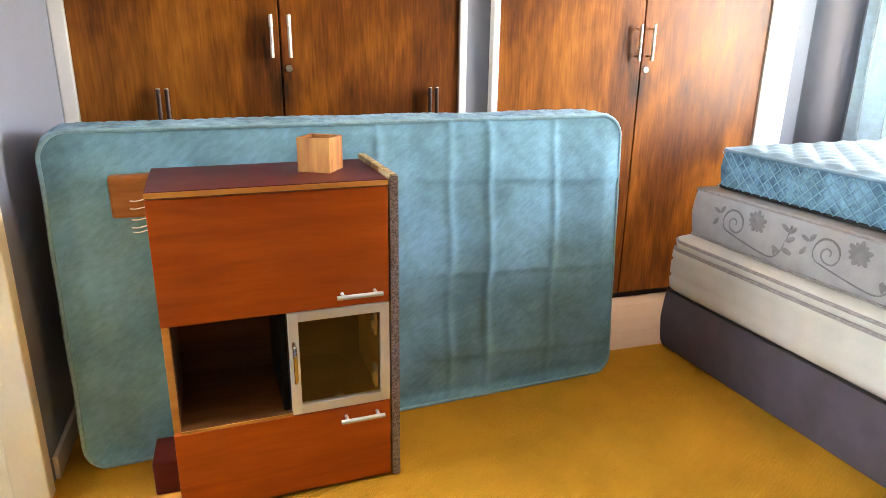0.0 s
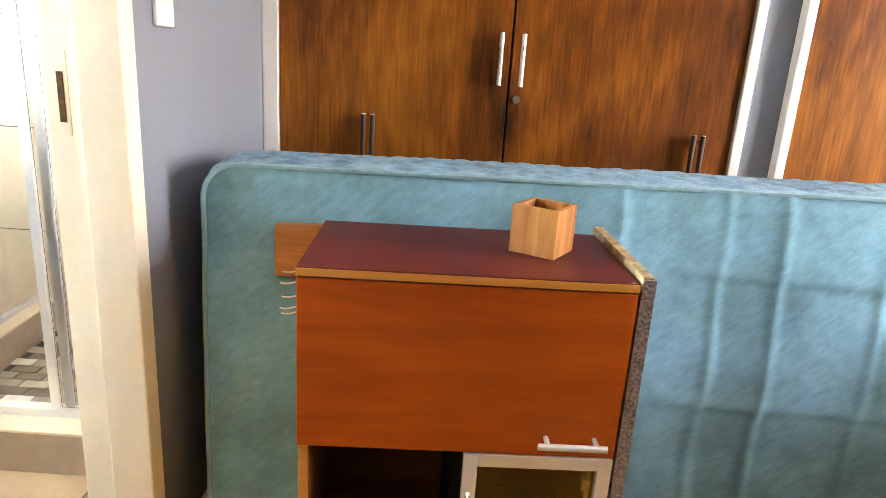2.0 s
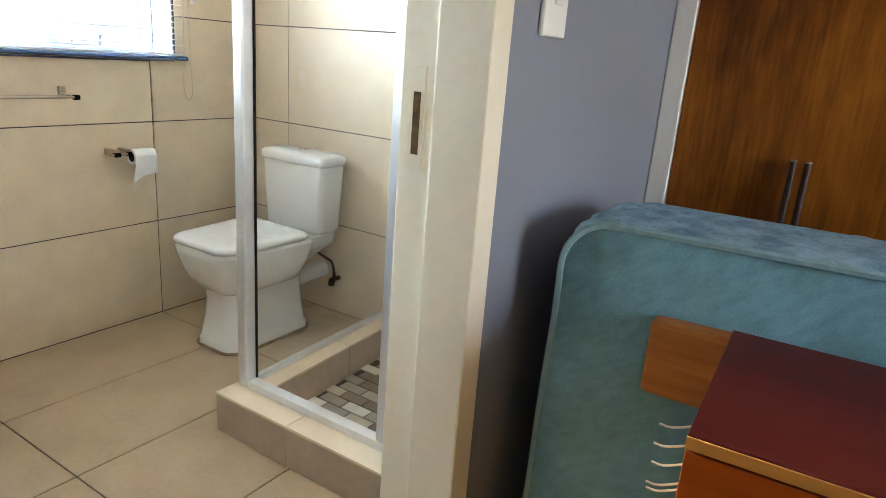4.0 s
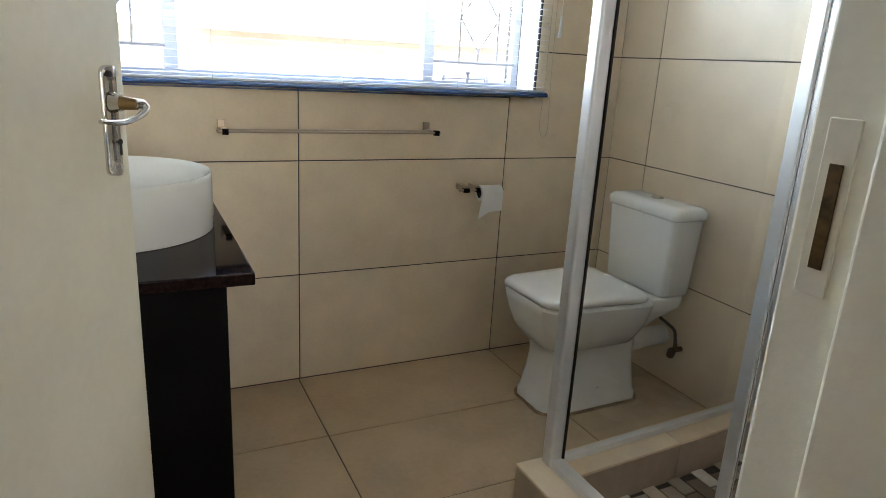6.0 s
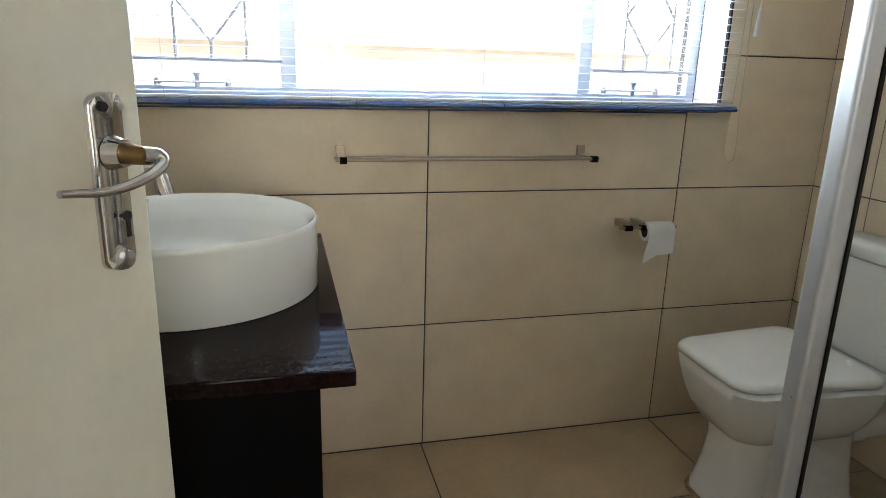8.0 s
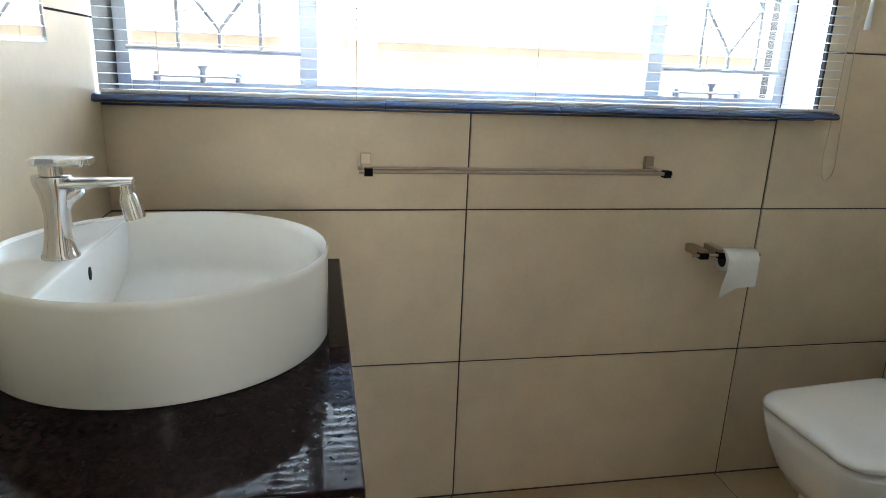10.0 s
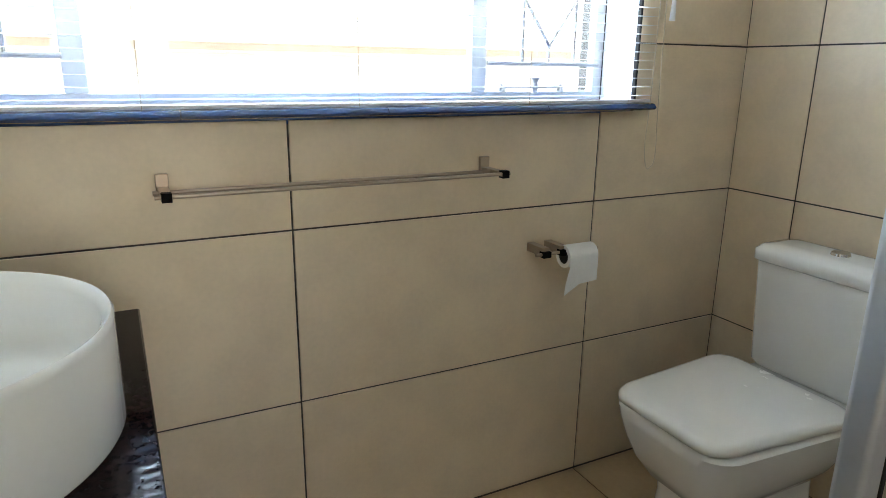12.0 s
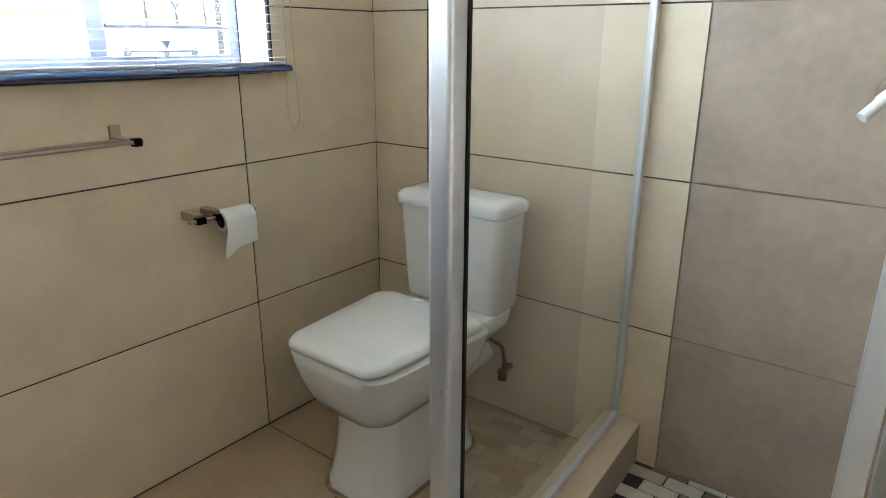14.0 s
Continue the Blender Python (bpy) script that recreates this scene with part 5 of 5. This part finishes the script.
def neighbour():
    o = thing("house", (-8, 1.5, -0.25), "neighbouring house with pale walls and brown tiled roof", "house")
    part("wall", B((-14, -6, -0.25, -8, 9, 1.38)), M_CONCRETE, o, "pale rendered wall")
    bm = bmesh.new()
    prof = [(-7.6, 1.36), (-11, 2.0), (-14.4, 1.36), (-14.4, 1.44), (-11, 2.08), (-7.6, 1.44)]
    loft(bm, [[Vector((x, -6.4, z)) for x, z in prof], [Vector((x, 9.4, z)) for x, z in prof]])
    part("roof", bm, M_ROOF, o, "brown tiled roof")


neighbour()


# ---- tiles ----
def tile_mesh(cache, w, h, mt, t=0.003, g=0.0042):
    """A thin porcelain tile w by h, face towards +z of its own frame, with eased edges."""
    key = (round(w, 3), round(h, 3), mt.name)
    if key not in cache:
        a, b, e = w / 2 - g / 2, h / 2 - g / 2, 0.0012
        bm = bmesh.new()
        loft(bm, [[Vector((sx * p, sy * q, z)) for sx, sy in ((-1, -1), (1, -1), (1, 1), (-1, 1))] for p, q, z in ((a, b, -t), (a, b, -e), (a - e, b - e, 0))])
        cache[key] = to_mesh("tile", bm, mt, 20)
    return cache[key]


TILES = {}


def lay(parent, m, us, vs, mt, skip=None):
    """Tiles between the joints us and vs of the plane m, whose z is its outward normal."""
    for u0, u1 in zip(us, us[1:]):
        for v0, v1 in zip(vs, vs[1:]):
            if skip and skip(u0, u1, v0, v1):
                continue
            ob = new("tile", tile_mesh(TILES, u1 - u0, v1 - v0, mt(u0, v0) if callable(mt) else mt))
            ob.parent = parent
            ob.matrix_basis = m @ Matrix.Translation(((u0 + u1) / 2, (v0 + v1) / 2, 0))


def plane(origin, u, v):
    u, v = Vector(u), Vector(v)
    m = Matrix((u, v, u.cross(v))).transposed().to_4x4()
    m.translation = origin
    return m


rows = [TH * k for k in range(7)] + [CEIL]
# window wall: u along +y
mw = plane((XW, 0, 0), (0, 1, 0), (0, 0, 1))
lay(wall_window, mw, [YS, 1.577, 2.38, YN], [0, TH, 2 * TH], M_TILE)
lay(wall_window, mw, [YS, 1.577, 2.38], [2 * TH, SILL - 0.02], M_TILE)
notched = new("tile", to_mesh("tile", B((XW - 0.003, 2.3825, 2 * TH + 0.002, XW, YN - 0.002, SILL - 0.019), (XW - 0.003, WR, SILL - 0.019, XW, YN - 0.002, 3 * TH - 0.002)), M_TILE))
notched.parent = wall_window
lay(wall_window, mw, [WR, YN], [3 * TH, 4 * TH, 5 * TH, WTOP], M_TILE)
lay(wall_window, mw, [YS, 1.577, 2.38, YN], [WTOP, CEIL], M_TILE)
# back wall: u along -x
mb = plane((0, YN, 0), (-1, 0, 0), (0, 0, 1))
lay(wall_back, mb, [0.5, 1.31, 2.112, -XW], rows, lambda u, v: M_GTILE if u < 1.3 else M_TILE)
part("grout", B((-1.3125, YN + 0.0006, 0, XD, YN + 0.0029, CEIL)), M_TAUPEGROUT, wall_back, "taupe grout between grey tiles")
# basin wall: u along +x
ms = plane((0, YS, 0), (1, 0, 0), (0, 0, 1))
lay(wall_basin, ms, [XW, -1.7, -0.9, XD], rows, M_TILE)
# door wall, bathroom side: u along +y, facing -x
md = plane((XD + 0.002, 0, 0), (0, -1, 0), (0, 0, 1))
lay(wall_door, md, [-YN, -2.1, -DOOR1 - 0.052], rows, lambda u, v: M_GTILE if u < -2.2 else M_TILE)
# floor
mf = plane((0, 0, 0), (0, 1, 0), (-1, 0, 0))
lay(floor_bath, mf, [YS, 1.572, 2.375, YN], [0.42, 0.714, 1.117, 1.52, 1.923, -XW], M_FTILE)

# shower floor: small mosaic bricks in running bond
mos = []
for nm, c in (("mosaic_white", (0.66, 0.62, 0.54)), ("mosaic_taupe", (0.22, 0.17, 0.12)), ("mosaic_grey", (0.36, 0.31, 0.25)), ("mosaic_cream", (0.52, 0.45, 0.35))):
    mos.append(mat(nm, c, 0.35, spread=0.08, scale=20, bump=0.02, piece=0.05))
shower_floor = structure("floor_shower", B((KX1 - 0.05, KY1 - 0.001, -0.004, XD, YN, 0.006)), M_GROUT, "mosaic shower floor in white, grey and taupe bricks", "floor")
mz = plane((0, 0, 0.012), (0, 1, 0), (-1, 0, 0))
rnd = random.Random(4)
bw, bh = 0.098, 0.05
v = KY1 + 0.002
r = 0
while v < YN - 0.012:
    u = -KX1 + 0.05 - (0.0 if r % 2 else bw / 2)
    while u > -XD:
        a, b = max(u - bw, -XD + 0.001), u
        if b - a > 0.015:
            lay(shower_floor, mz, [v, min(v + bh, YN - 0.001)], [a, b], rnd.choice(mos))
        u -= bw
    v += bh
    r += 1
